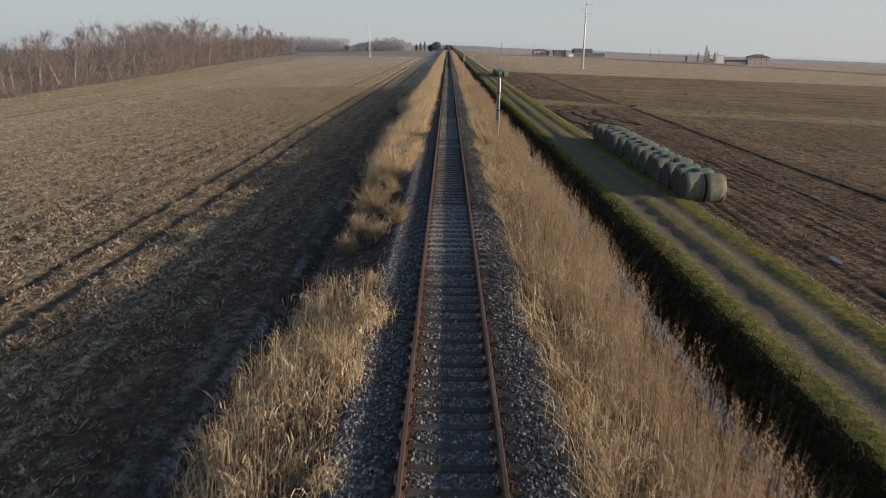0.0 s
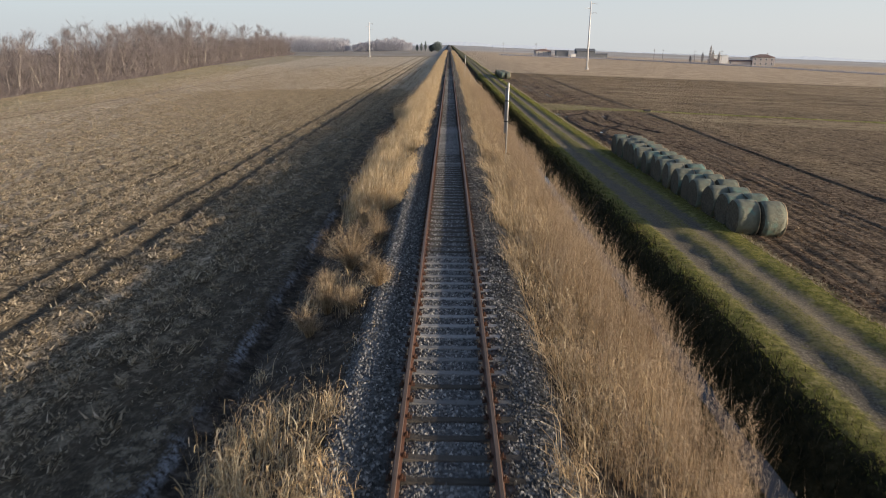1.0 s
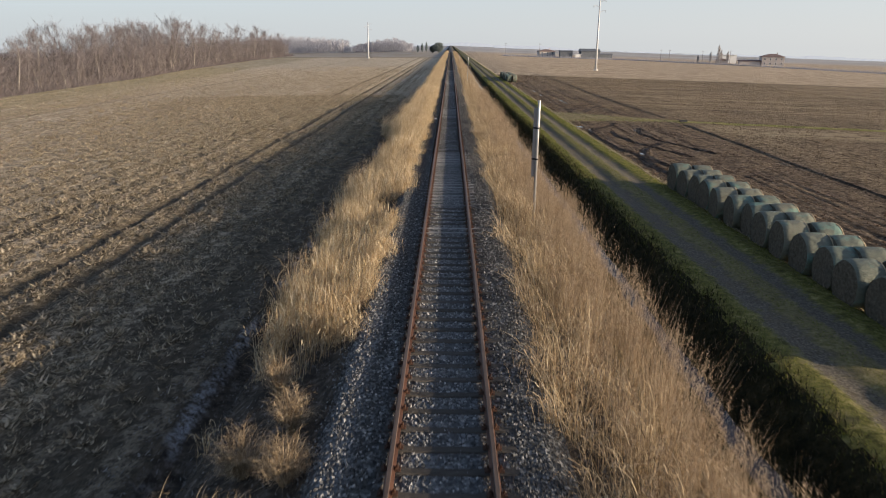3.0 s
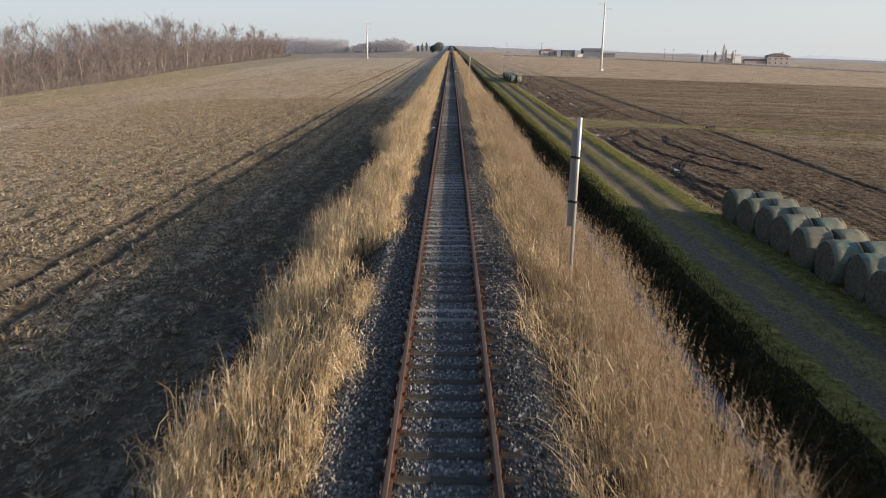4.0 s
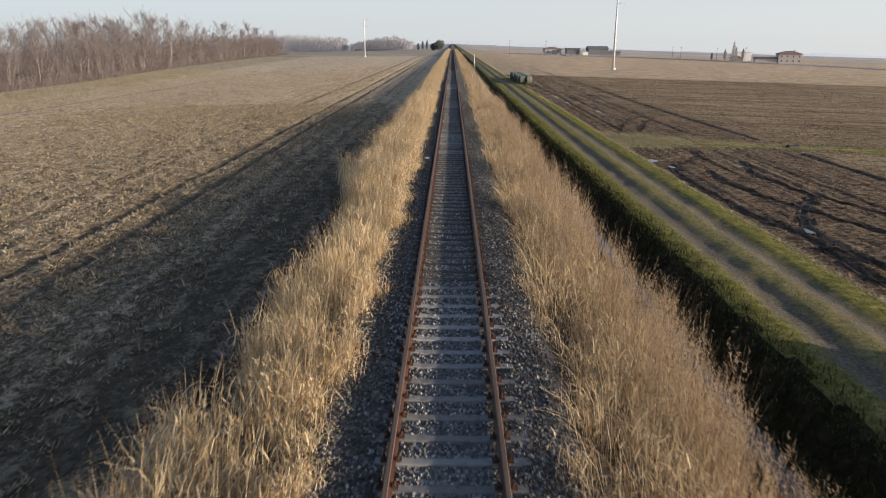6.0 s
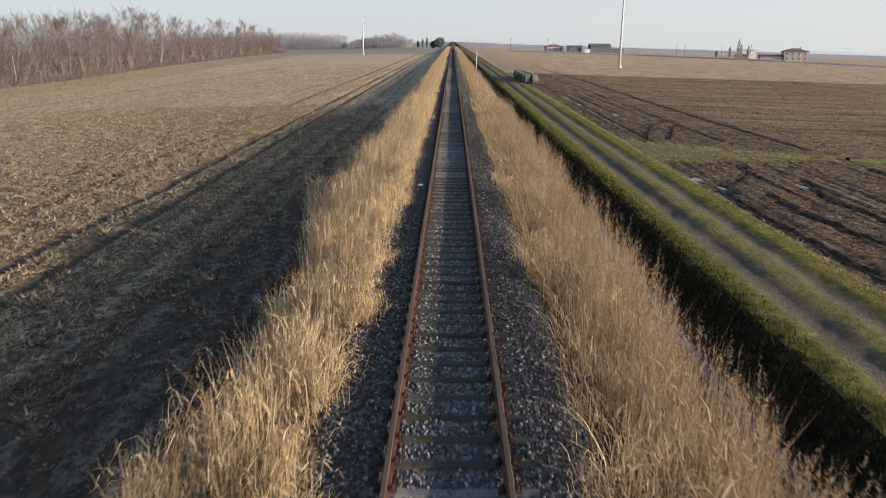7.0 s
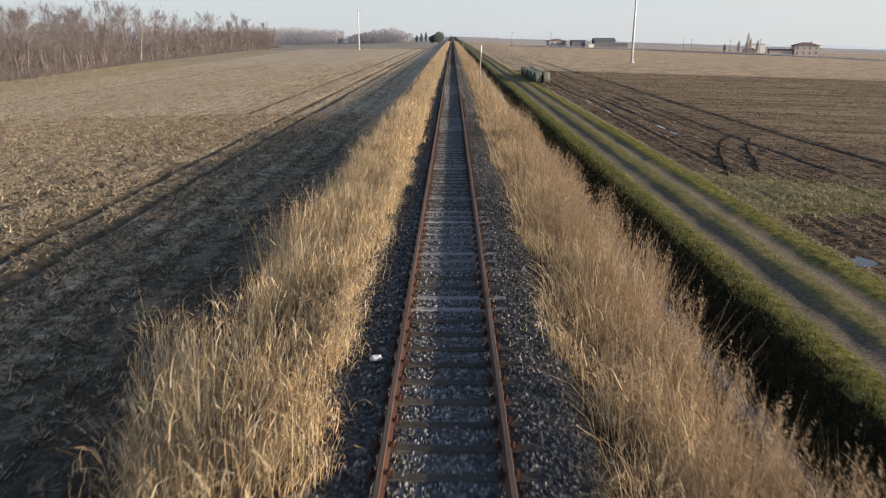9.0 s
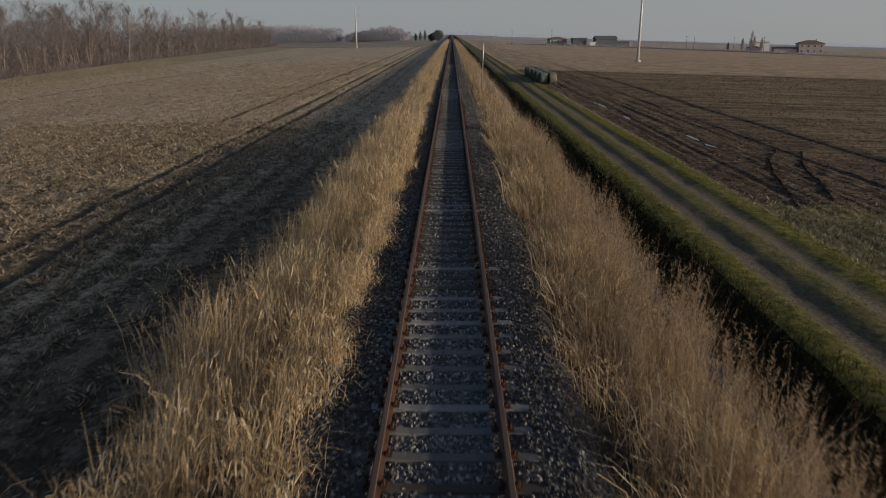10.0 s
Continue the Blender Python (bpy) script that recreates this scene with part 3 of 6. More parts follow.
def build_ground():
    xs = spans((-4200, -1200, 600), (-1200, -300, 100), (-300, -80, 12), (-80, -30, 2.0), (-30, -21, 0.16), (-21, -15, 0.25), (-15, -11, 0.12), (-11, 13, 0.2), (13, 21, 0.14), (21, 23.2, 0.3), (23.2, 24.9, 0.11), (24.9, 30, 0.3), (30, 80, 1.5), (80, 300, 12), (300, 1200, 100), (1200, 4801, 600))
    ys = spans((-60, 20, 4), (20, 84, 0.55), (84, 140, 0.30), (140, 150, 0.55), (150, 260, 1.8), (260, 620, 12), (620, 1500, 80), (1500, 4900, 425))
    X, Y = np.meshgrid(xs, ys)
    Z = land(X, Y)
    nx, ny = len(xs), len(ys)
    i = np.arange(ny - 1)[:, None] * nx + np.arange(nx - 1)[None]
    quads = np.stack([i, i + 1, i + nx + 1, i + nx], -1).reshape(-1, 4)
    mx, my = np.meshgrid((xs[:-1] + xs[1:]) / 2, (ys[:-1] + ys[1:]) / 2)
    mid = straight(mx, my).ravel()
    edge = np.interp(my.ravel(), [60, 105, 122], [7.72, 7.62, 7.45]) + 0.18 * waves(mx.ravel(), my.ravel(), 2.3) + 0.12 * waves(mx.ravel() + 3, my.ravel(), 0.9)
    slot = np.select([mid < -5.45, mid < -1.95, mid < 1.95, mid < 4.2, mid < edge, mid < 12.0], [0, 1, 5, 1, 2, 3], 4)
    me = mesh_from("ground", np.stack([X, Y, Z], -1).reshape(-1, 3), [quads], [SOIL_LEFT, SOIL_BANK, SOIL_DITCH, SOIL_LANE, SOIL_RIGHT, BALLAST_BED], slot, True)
    return tagged(new("ground", me), "flat winter farmland with stubble, ploughed soil, ditch and gravel lane", "ground", kind="structure")


build_ground()


# ---- blades: grass, stubble, twigs ----
def blades(x, y, z, tall, wide, lean_x, lean_y, droop, turn):
    """Tapered bent blades: five points and two faces each."""
    n = len(x)
    dx, dy = np.cos(turn) * wide / 2, np.sin(turn) * wide / 2
    v = np.empty((n, 5, 3))
    v[:, 0] = np.stack([x - dx, y - dy, z], -1)
    v[:, 1] = np.stack([x + dx, y + dy, z], -1)
    mx, my, mz = x + lean_x * 0.38, y + lean_y * 0.38, z + tall * 0.62
    v[:, 2] = np.stack([mx + dx * 0.8, my + dy * 0.8, mz], -1)
    v[:, 3] = np.stack([mx - dx * 0.8, my - dy * 0.8, mz], -1)
    v[:, 4] = np.stack([x + lean_x, y + lean_y, z + tall * (1 - droop)], -1)
    k = np.arange(n)[:, None] * 5
    return v.reshape(-1, 3), k + np.array([[0, 1, 2, 3]]), k + np.array([[3, 2, 4]])


def arched(x, y, z, tall, wide, lean_x, lean_y, droop, turn):
    """Finer blades in three steps, which bow over evenly."""
    n = len(x)
    dx, dy = np.cos(turn) * wide / 2, np.sin(turn) * wide / 2
    v = np.empty((n, 7, 3))
    for k, f in enumerate((0.0, 0.36, 0.72)):
        px, py = x + lean_x * f ** 1.5, y + lean_y * f ** 1.5
        pz = z + tall * (f * (1.35 - 0.35 * f) - droop * f ** 3)
        w = 1.0 - 0.45 * f
        v[:, 2 * k] = np.stack([px - dx * w, py - dy * w, pz], -1)
        v[:, 2 * k + 1] = np.stack([px + dx * w, py + dy * w, pz], -1)
    v[:, 6] = np.stack([x + lean_x, y + lean_y, z + tall * (1 - droop)], -1)
    k = np.arange(n)[:, None] * 7
    return v.reshape(-1, 3), np.concatenate([k + np.array([[0, 1, 3, 2]]), k + np.array([[2, 3, 5, 4]])]), k + np.array([[4, 5, 6]])


def slivers(x, y, z, tall, wide, lean_x, lean_y, turn):
    """Single pointed pieces: twigs, straws, leaf scraps."""
    n = len(x)
    dx, dy = np.cos(turn) * wide / 2, np.sin(turn) * wide / 2
    v = np.stack([np.stack([x - dx, y - dy, z], -1), np.stack([x + dx, y + dy, z], -1), np.stack([x + lean_x, y + lean_y, z + tall], -1)], 1)
    return v.reshape(-1, 3), np.zeros((0, 4), int), np.arange(3 * n).reshape(-1, 3)


def along(n, a, b, c, share):
    """Places along the line: an even share from a to b, the rest thinning out to c."""
    u = rng.random(n)
    return np.where(rng.random(n) < share, a + (b - a) * u, b + (c - b) * u ** 1.6)


def stuff(name, sets, material, label, category, parent=None):
    vs, qs, ts, base = [], [], [], 0
    for v, q, t in sets:
        vs.append(v), qs.append(q + base), ts.append(t + base)
        base += len(v)
    me = mesh_from(name, np.concatenate(vs), [np.concatenate(qs), np.concatenate(ts)], [material])
    ob = new(name, me)
    ob.parent = parent
    return tagged(ob, label, category, kind="stuff")


# how thick the left-hand grass stands along the line
LEFT_Y = [0, 24, 27, 35, 36.2, 40, 40.8, 42.4, 43.2, 52.2, 53.4, 57, 60, 63, 64.6, 67, 68.6, 75, 90, 110, 200, 700]
LEFT_D = [.8, .8, .75, .65, .08, .03, .22, .22, .02, .03, .9, .88, .85, .85, .8, .8, .85, 1.0, .95, 1.0, 1.0, 1.0]


def tussocks(cx, cy, ch, per, spread, leafy, flop, wide, wind_x=0.0, leaf_low=0.05, leaf_len=(0.25, 0.7), curl=(0.2, 1.3)):
    """Tussocks: thin stalks of one height, with leaves that spring from them and curl over."""
    n = len(cx) * per
    i = np.repeat(np.arange(len(cx)), per)
    r = np.abs(rng.normal(0, spread, n))
    a = rng.uniform(0, math.tau, n)
    x, y = cx[i] + r * np.cos(a), cy[i] + r * np.sin(a)
    tall = ch[i] * rng.normal(0.84, 0.19, n).clip(0.3, 1.25)
    cw = rng.uniform(0, math.tau, len(cx))[i]
    cl = rng.gamma(1.5, 0.08, len(cx))[i]
    out = rng.uniform(0.0, 0.28, n) * flop
    sx = out * np.cos(a) + cl * np.cos(cw) + wind_x
    sy = out * np.sin(a) + cl * np.sin(cw)
    z = land(x, y) - 0.03
    leaf = rng.random(n) < leafy
    up = np.where(leaf, rng.uniform(leaf_low, 0.86, n), 0.0)
    tall = np.where(leaf, np.minimum(tall, ch[i] * 0.9), tall)
    bend = up * up
    x, y, z = x + tall * sx * bend, y + tall * sy * bend, z + tall * up
    size = rng.uniform(*leaf_len, n) * np.interp(ch[i], [0.4, 1.4], [0.6, 1.0])
    way = rng.uniform(0, math.tau, n)
    reach = rng.uniform(0.35, 0.95, n) * flop
    lx = np.where(leaf, size * (reach * np.cos(way) + sx * 0.6), tall * sx)
    ly = np.where(leaf, size * (reach * np.sin(way) + sy * 0.6), tall * sy)
    rise = np.where(leaf, size * rng.uniform(0.35, 0.95, n), tall)
    droop = np.where(leaf, rng.uniform(*curl, n), 0.0)
    w = np.where(leaf, rng.uniform(0.010, 0.026, n), 0.010) * wide * np.interp(y, [20, 116, 150, 260, 640], [1, 1.15, 1.9, 3.8, 9.0])
    turn = rng.uniform(0, math.pi, n)
    near = leaf & (y < 118)
    far = ~near
    return [arched(x[near], y[near], z[near], rise[near], w[near], lx[near], ly[near], droop[near], turn[near]),
            blades(x[far], y[far], z[far], rise[far], w[far], lx[far], ly[far], droop[far], turn[far])]


def plumes(cx, cy, ch, per, each):
    """Soft seed heads: fine hairs round the upper part of each reed."""
    n = len(cx) * per
    i = np.repeat(np.arange(len(cx)), per)
    r, a = np.abs(rng.normal(0, 0.13, n)), rng.uniform(0, math.tau, n)
    x, y = cx[i] + r * np.cos(a), cy[i] + r * np.sin(a)
    top = land(x, y) + ch[i] * rng.normal(0.90, 0.09, n).clip(0.6, 1.06)
    nod, way, long = rng.uniform(0.0, 0.16, n), rng.uniform(0, math.tau, n), rng.uniform(0.22, 0.45, n)
    k = np.repeat(np.arange(n), each)
    f, b = rng.random(n * each), rng.uniform(0, math.tau, n * each)
    hx, hy = x[k] + nod[k] * f * f * np.cos(way[k]), y[k] + nod[k] * f * f * np.sin(way[k])
    hz = top[k] + (f - 0.8) * long[k]
    size = rng.uniform(0.05, 0.11, n * each) * (1.15 - 0.7 * f)
    return slivers(hx, hy, hz, size * rng.uniform(0.3, 0.9, n * each), rng.uniform(0.007, 0.014, n * each), size * 0.7 * np.cos(b), size * 0.7 * np.sin(b), rng.uniform(0, math.pi, n * each))


def build_weed(x, y, w, h, label):
    """A dead weed: stems that fan out from one root, with arching side twigs."""
    r3 = np.random.default_rng(int(1000 * abs(x) + y))
    weed = tagged(new("dry_weed_bush"), label, "weed", "weeds on the bare embankment")
    weed.matrix_basis = pose(x, y, float(land(x, y)))
    n = int(170 * w)
    a, f = r3.uniform(0, math.tau, n), np.sqrt(r3.random(n))
    up = h * np.sqrt(1 - 0.8 * f ** 2) * r3.uniform(0.7, 1.1, n)
    lx, ly = w * f * np.cos(a), w * f * np.sin(a)
    zero = np.zeros(n)
    v, q, t = arched(0.05 * np.cos(a), 0.05 * np.sin(a), zero - 0.03, up, np.full(n, 0.012), lx, ly, 0.1 * f, r3.uniform(0, math.pi, n))
    stems = new("stalk_fan", mesh_from("stalk_fan", v, [q, t], [WEED]))
    stems.parent = weed
    k = int(2600 * w)
    i, g = r3.integers(0, n, k), r3.uniform(0.25, 1.0, k)
    way = a[i] + r3.normal(0, 1.1, k)
    size = r3.uniform(0.10, 0.38, k)
    v, q, t = arched(lx[i] * g ** 1.5, ly[i] * g ** 1.5, up[i] * g * 0.95, size * r3.uniform(0.0, 1.0, k), np.full(k, 0.008), size * np.cos(way), size * np.sin(way), r3.uniform(0, 0.9, k), r3.uniform(0, math.pi, k))
    twigs = new("twig_tangle", mesh_from("twig_tangle", v, [q, t], [WEED]))
    twigs.parent = weed


def tall_grass():
    m = 3300
    cy = along(m, 21, 134, 660, 0.70)
    thick = np.interp(cy, LEFT_Y, LEFT_D)
    cy = cy[rng.random(m) < thick]
    m = len(cy)
    u = rng.random(m)
    thick = np.interp(cy, LEFT_Y, LEFT_D)
    cx = np.interp(cy, [60, 95], [-1.9, -1.72]) - 0.2 * np.sin(cy * 1.9) - 0.18 * np.sin(cy * 0.7 + 1) - u * np.interp(cy, [60, 64, 69, 74, 80, 88, 92, 96, 100, 116], [2.35, 2.5, 3.05, 2.7, 2.0, 1.9, 2.1, 3.25, 3.4, 2.5]) * (1 + 0.15 * np.sin(cy * 0.9))
    bare = (cy > 63.4) & (cy < 67.6) & (cx > -2.75 - 0.3 * np.sin(cy * 2))
    cx, cy, u, thick, m = cx[~bare], cy[~bare], u[~bare], thick[~bare], int((~bare).sum())
    top = 0.46 + 0.22 * np.sin(cy * 0.8) * np.sin(cy * 0.31 + 2) + rng.normal(0, 0.17, m)
    ch = (top - land(cx, cy)) * np.interp(u, [0, 0.2, 0.65, 1], [0.72, 1.0, 1.0, 0.74]) * np.interp(thick, [0, .5, 1], [.42, .62, 1.0])
    stuff("tall_dry_grass", tussocks(cx, cy, ch.clip(0.4, 3), 46, 0.20, 0.64, 1.0, 0.85, 0.05), STRAW, "tall dry straw-coloured grass along the embankment shoulder", "grass")
    # low leafy growth at the foot of the tall stalks, down to the ballast
    m = 1900
    cy = along(m, 21, 134, 240, 0.8)
    cy = cy[rng.random(m) < np.interp(cy, LEFT_Y, LEFT_D)]
    m = len(cy)
    cx = np.interp(cy, [60, 95], [-1.85, -1.62]) - 0.12 * np.sin(cy * 1.9) - rng.gamma(1.3, 0.32, m)
    on = (cy < 63.4) | (cy > 67.6)
    cx, cy, m = cx[on], cy[on], int(on.sum())
    stuff("tall_dry_grass", tussocks(cx, cy, rng.uniform(0.30, 0.85, m), 26, 0.16, 0.85, 1.5, 0.62, 0.06, 0.02, (0.2, 0.5), (0.3, 1.4)), STRAW, "low curled straw-coloured grass beside the ballast", "grass")
    for x, y, w, h, label in ((-3.05, 45.4, 1.2, 1.5, "rounded dry weed bush with fine tangled stems"), (-3.15, 41.5, 0.6, 1.25, "ragged dry weed clump on the bare embankment"),
                              (-1.85, 41.7, 0.5, 0.75, "low dry weed tuft beside the ballast"), (-2.65, 49.4, 0.45, 0.95, "small reddish dry weed on the bare embankment"), (-3.3, 51.2, 0.4, 0.9, "small dry weed with bent stalks"),
                              (-2.35, 44.3, 0.4, 0.6, "low dry weed tuft beside the ballast"), (-3.45, 43.4, 0.4, 0.8, "ragged dry weed clump on the bare embankment"), (-2.4, 47.7, 0.5, 0.8, "small reddish dry weed on the bare embankment"),
                              (-3.2, 48.3, 0.5, 0.9, "ragged dry weed clump on the bare embankment"), (-3.4, 40.2, 0.4, 0.8, "small dry weed with bent stalks"), (-2.5, 41.0, 0.45, 0.7, "low dry weed tuft beside the ballast")):
        build_weed(x, y, w, h, label)
    # right-hand embankment: leafy straw near the track, feathery reeds down the slope
    m = 1950
    cy = along(m, 21, 134, 660, 0.70)
    u = rng.beta(1.0, 1.6, m)
    cx = np.interp(cy, [70, 100], [1.95, 2.12]) + 0.3 * np.sin(cy * 0.9) * np.sin(cy * 0.23) + 0.12 * np.sin(cy * 3.3) + u * 2.1
    top = 0.26 + 0.38 * np.sin(cy * 1.3 + cx * 2) * np.sin(cy * 0.47 + cx) + rng.normal(0, 0.24, m)
    ch = (top - land(cx, cy)) * np.interp(u, [0, 0.2, 1], [0.6, 0.95, 1.0])
    stuff("tall_dry_grass", tussocks(cx, cy, ch.clip(0.35, 3), 42, 0.22, 0.66, 1.15, 0.8, -0.06), LODGED, "tall dry lodged grass above the ditch", "grass")
    m = 4200
    cy = along(m, 21, 134, 660, 0.66)
    u = rng.beta(1.6, 1.0, m)
    cx = 2.6 + u * (np.interp(cy, [58, 80], [2.45, 2.05]) + 0.2 * np.sin(cy * 0.5) + 0.15 * np.sin(cy * 1.7))
    lump = waves(cx * 1.6, cy, 1.5)
    on = rng.random(m) < 0.85 + 0.9 * lump
    cx, cy, lump, m = cx[on], cy[on], lump[on], int(on.sum())
    top = 0.13 + 0.2 * np.sin(cy * 0.45 + 1) * np.sin(cy * 0.17) + 0.35 * lump + rng.normal(0, 0.20, m)
    ch = top - land(cx, cy)
    stuff("feathery_reed_grass", tussocks(cx, cy, ch.clip(0.6, 2.6), 36, 0.13, 0.55, 0.55, 0.6, 0.0, 0.45, (0.10, 0.32), (0.0, 0.5)), PLUME, "dense grey-brown feathery reeds on the ditch side", "reeds")
    # long stalks that lean out over the ballast
    n = 1500
    y = rng.uniform(24, 134, n)
    x = 1.95 + np.abs(rng.normal(0, 0.45, n)) + 0.3 * np.sin(y * 0.9) * np.sin(y * 0.23)
    long, way = rng.uniform(0.8, 1.7, n), rng.normal(math.pi * 1.15, 0.55, n)
    flat = rng.uniform(0.35, 0.85, n)
    s = arched(x, y, land(x, y), long * np.sqrt(1 - flat ** 2), rng.uniform(0.008, 0.014, n), long * flat * np.cos(way), long * flat * np.sin(way), rng.uniform(0.0, 0.35, n), rng.uniform(0, math.pi, n))
    stuff("lodged_stalks", [s], STRAW, "long pale dry stalks leaning over the ballast", "grass")
    close = cy < 130
    stuff("reed_plumes", [plumes(cx[close], cy[close], ch.clip(0.6, 2.6)[close], 9, 16)], PLUME, "soft grey-brown seed plumes on the reeds", "reeds")


tall_grass()


def field_cover():
    # tufts of cut stalks and curled leaves on the left-hand field, in loose rows
    n = 190000
    y = along(n, 14, 134, 300, 0.42)
    x = -6.0 - 62 * rng.random(n) ** 1.12
    row = np.round(x / 0.75) * 0.75
    x = np.where(rng.random(n) < 0.55, row + rng.normal(0, 0.10, n), x)
    inrut = np.minimum.reduce([np.abs(x - c - 0.10 * np.sin(y * 0.13)) for c in (-12.1, -13.75)])
    keep = (inrut > 0.30) | (rng.random(n) < 0.08)
    keep &= rng.random(n) < 0.62 + 0.38 * np.sin((x + 0.4) * 4.19)
    keep &= rng.random(n) < np.interp(y, [200, 284], [1, 0.15])
    keep &= rng.random(n) < np.interp(x, [-12, -9, -7, -6], [1, 0.8, 0.35, 0.1])
    keep &= rng.random(n) < 0.66 + 0.4 * waves(x, y * 0.35, 9.0) + 0.7 * waves(x, y * 0.6, 2.6)
    x, y = x[keep], y[keep]
    per = 6
    n = len(x) * per
    i = np.repeat(np.arange(len(x)), per)
    grow_far = (np.interp(y, [24, 125, 190, 290], [0.9, 1.0, 1.4, 2.0]) * np.interp(x, [-60, -40, -18], [0.8, 0.85, 1.0]))[i]
    way, turn = rng.uniform(0, math.tau, n), rng.uniform(0, math.pi, n)
    full = rng.gamma(4.0, 0.25, len(x)).clip(0.4, 1.9)[i]
    r = np.abs(rng.normal(0, 0.085, n)) * full * grow_far
    x, y = x[i] + r * np.cos(way), y[i] + r * np.sin(way)
    z = land(x, y) - 0.01
    size = rng.uniform(0.05, 0.18, n) * grow_far * full
    way = way + rng.normal(0, 0.7, n)
    up = rng.uniform(0.25, 0.99, n)
    w = rng.uniform(0.012, 0.036, n) * grow_far
    flat = np.sqrt(1 - up ** 2)
    tri = np.stack([np.stack([x - w * np.cos(turn), y - w * np.sin(turn), z], -1), np.stack([x + w * np.cos(turn), y + w * np.sin(turn), z], -1),
                    np.stack([x + size * flat * np.cos(way), y + size * flat * np.sin(way), z + size * up + 0.01], -1)], 1).reshape(-1, 3)
    # leafy tufts of stubble in drilled rows, nearest the line
    ty, tx = [], []
    for row in np.arange(-6.6, -44.0, -0.60):
        spots = np.arange(24, 150, 0.27) + rng.uniform(-0.14, 0.14, len(np.arange(24, 150, 0.27)))
        ty.append(spots)
        tx.append(row + rng.normal(0, 0.14, len(spots)) + 0.12 * np.sin(spots * 0.11 + row))
    tx, ty = np.concatenate(tx), np.concatenate(ty)
    inrut = np.minimum.reduce([np.abs(tx - c - 0.10 * np.sin(ty * 0.13)) for c in (-12.1, -13.75)])
    keep = (inrut > 0.36) & (rng.random(len(tx)) < np.interp(tx, [-44, -24, -8.6, -7.6, -6.2], [0.12, 0.92, 0.95, 0.6, 0.25]) * np.where(tx > -9.8, np.interp(ty, [48, 66], [1.0, 0.55]), 1.0)) & (rng.random(len(tx)) < 0.92 + 0.3 * waves(tx, ty * 0.5, 3.0))
    tx, ty = tx[keep], ty[keep]
    leaves = 34
    k = np.repeat(np.arange(len(tx)), leaves)
    nk = len(k)
    big = rng.gamma(6.0, 0.165, len(tx)).clip(0.45, 1.7)[k] * np.interp(ty, [24, 90, 150], [1, 1.05, 1.25])[k]
    a = rng.uniform(0, math.tau, nk)
    rad = np.abs(rng.normal(0, 0.10, nk)) * big
    lx, ly = tx[k] + rad * np.cos(a), ty[k] + rad * np.sin(a) * 1.4
    size, a = rng.uniform(0.05, 0.135, nk) * big, a + rng.normal(0, 0.8, nk)
    leaf_set = slivers(lx, ly, land(lx, ly) + 0.012, size * rng.uniform(0.25, 1.0, nk), rng.uniform(0.024, 0.055, nk) * big, size * np.cos(a) * 0.8, size * np.sin(a) * 0.8, rng.uniform(0, math.pi, nk))
    stuff("stubble_tufts", [leaf_set], STUBBLE, "leafy tufts of cut corn stubble in drilled rows", "stubble")
    # pale and greenish grass of the headland before the wood
    m3 = 60000
    y3 = 60 + 250 * rng.random(m3) ** 1.3
    x3 = np.interp(y3, WOOD_Y, WOOD_X) + 0.5 + 19 * rng.random(m3) ** 1.3
    k3 = rng.random(m3) < 0.55 + 0.6 * waves(x3, y3 * 0.3, 4.0) + 0.5 * waves(x3, y3, 1.9)
    x3, y3 = x3[k3], y3[k3]
    m3 = len(x3)
    tall = rng.uniform(0.05, 0.26, m3)
    lean, way = rng.uniform(0.05, 0.3, m3), rng.uniform(0, math.tau, m3)
    g3 = slivers(x3, y3, land(x3, y3) - 0.01, tall, rng.uniform(0.025, 0.06, m3) * np.interp(y3, [60, 310], [1, 2.2]), lean * np.cos(way), lean * np.sin(way), rng.uniform(0, math.pi, m3))
    stuff("headland_grass", [g3], HEADLAND, "thin pale grass on the headland before the wood", "grass")
    # finer pieces and weeds on the strip beside the embankment
    m2 = 130000
    y2 = along(m2, 14, 134, 190, 0.88)
    x2 = -5.9 - 16 * rng.random(m2)
    k2 = rng.random(m2) < np.interp(x2, [-10, -8, -6.8, -5.9], [1, 0.75, 0.35, 0.2]) * (0.60 + 0.7 * waves(x2, y2, 1.3) + 0.6 * waves(x2 + 7, y2 * 0.7, 3.1))
    k2 &= np.minimum(np.abs(x2 + 12.1 - 0.10 * np.sin(y2 * 0.13)), np.abs(x2 + 13.75 - 0.10 * np.sin(y2 * 0.13))) > 0.3
    x2, y2 = x2[k2], y2[k2]
    m2 = len(x2)
    z2 = land(x2, y2)
    size = rng.uniform(0.04, 0.15, m2) * np.interp(y2, [24, 125, 190], [1, 1.0, 2.0])
    up = rng.uniform(0.1, 0.99, m2)
    way, turn = rng.uniform(0, math.tau, m2), rng.uniform(0, math.pi, m2)
    w = rng.uniform(0.010, 0.028, m2) * np.interp(y2, [24, 125, 190], [1, 1.0, 2.4])
    flat = np.sqrt(1 - up ** 2)
    fine = np.stack([np.stack([x2 - w * np.cos(turn), y2 - w * np.sin(turn), z2], -1), np.stack([x2 + w * np.cos(turn), y2 + w * np.sin(turn), z2], -1),
                     np.stack([x2 + size * flat * np.cos(way), y2 + size * flat * np.sin(way), z2 + size * up + 0.01], -1)], 1).reshape(-1, 3)
    tri = np.concatenate([tri, fine])
    n += m2
    me = mesh_from("corn_stubble", tri, [np.arange(3 * n).reshape(-1, 3)], [STUBBLE])
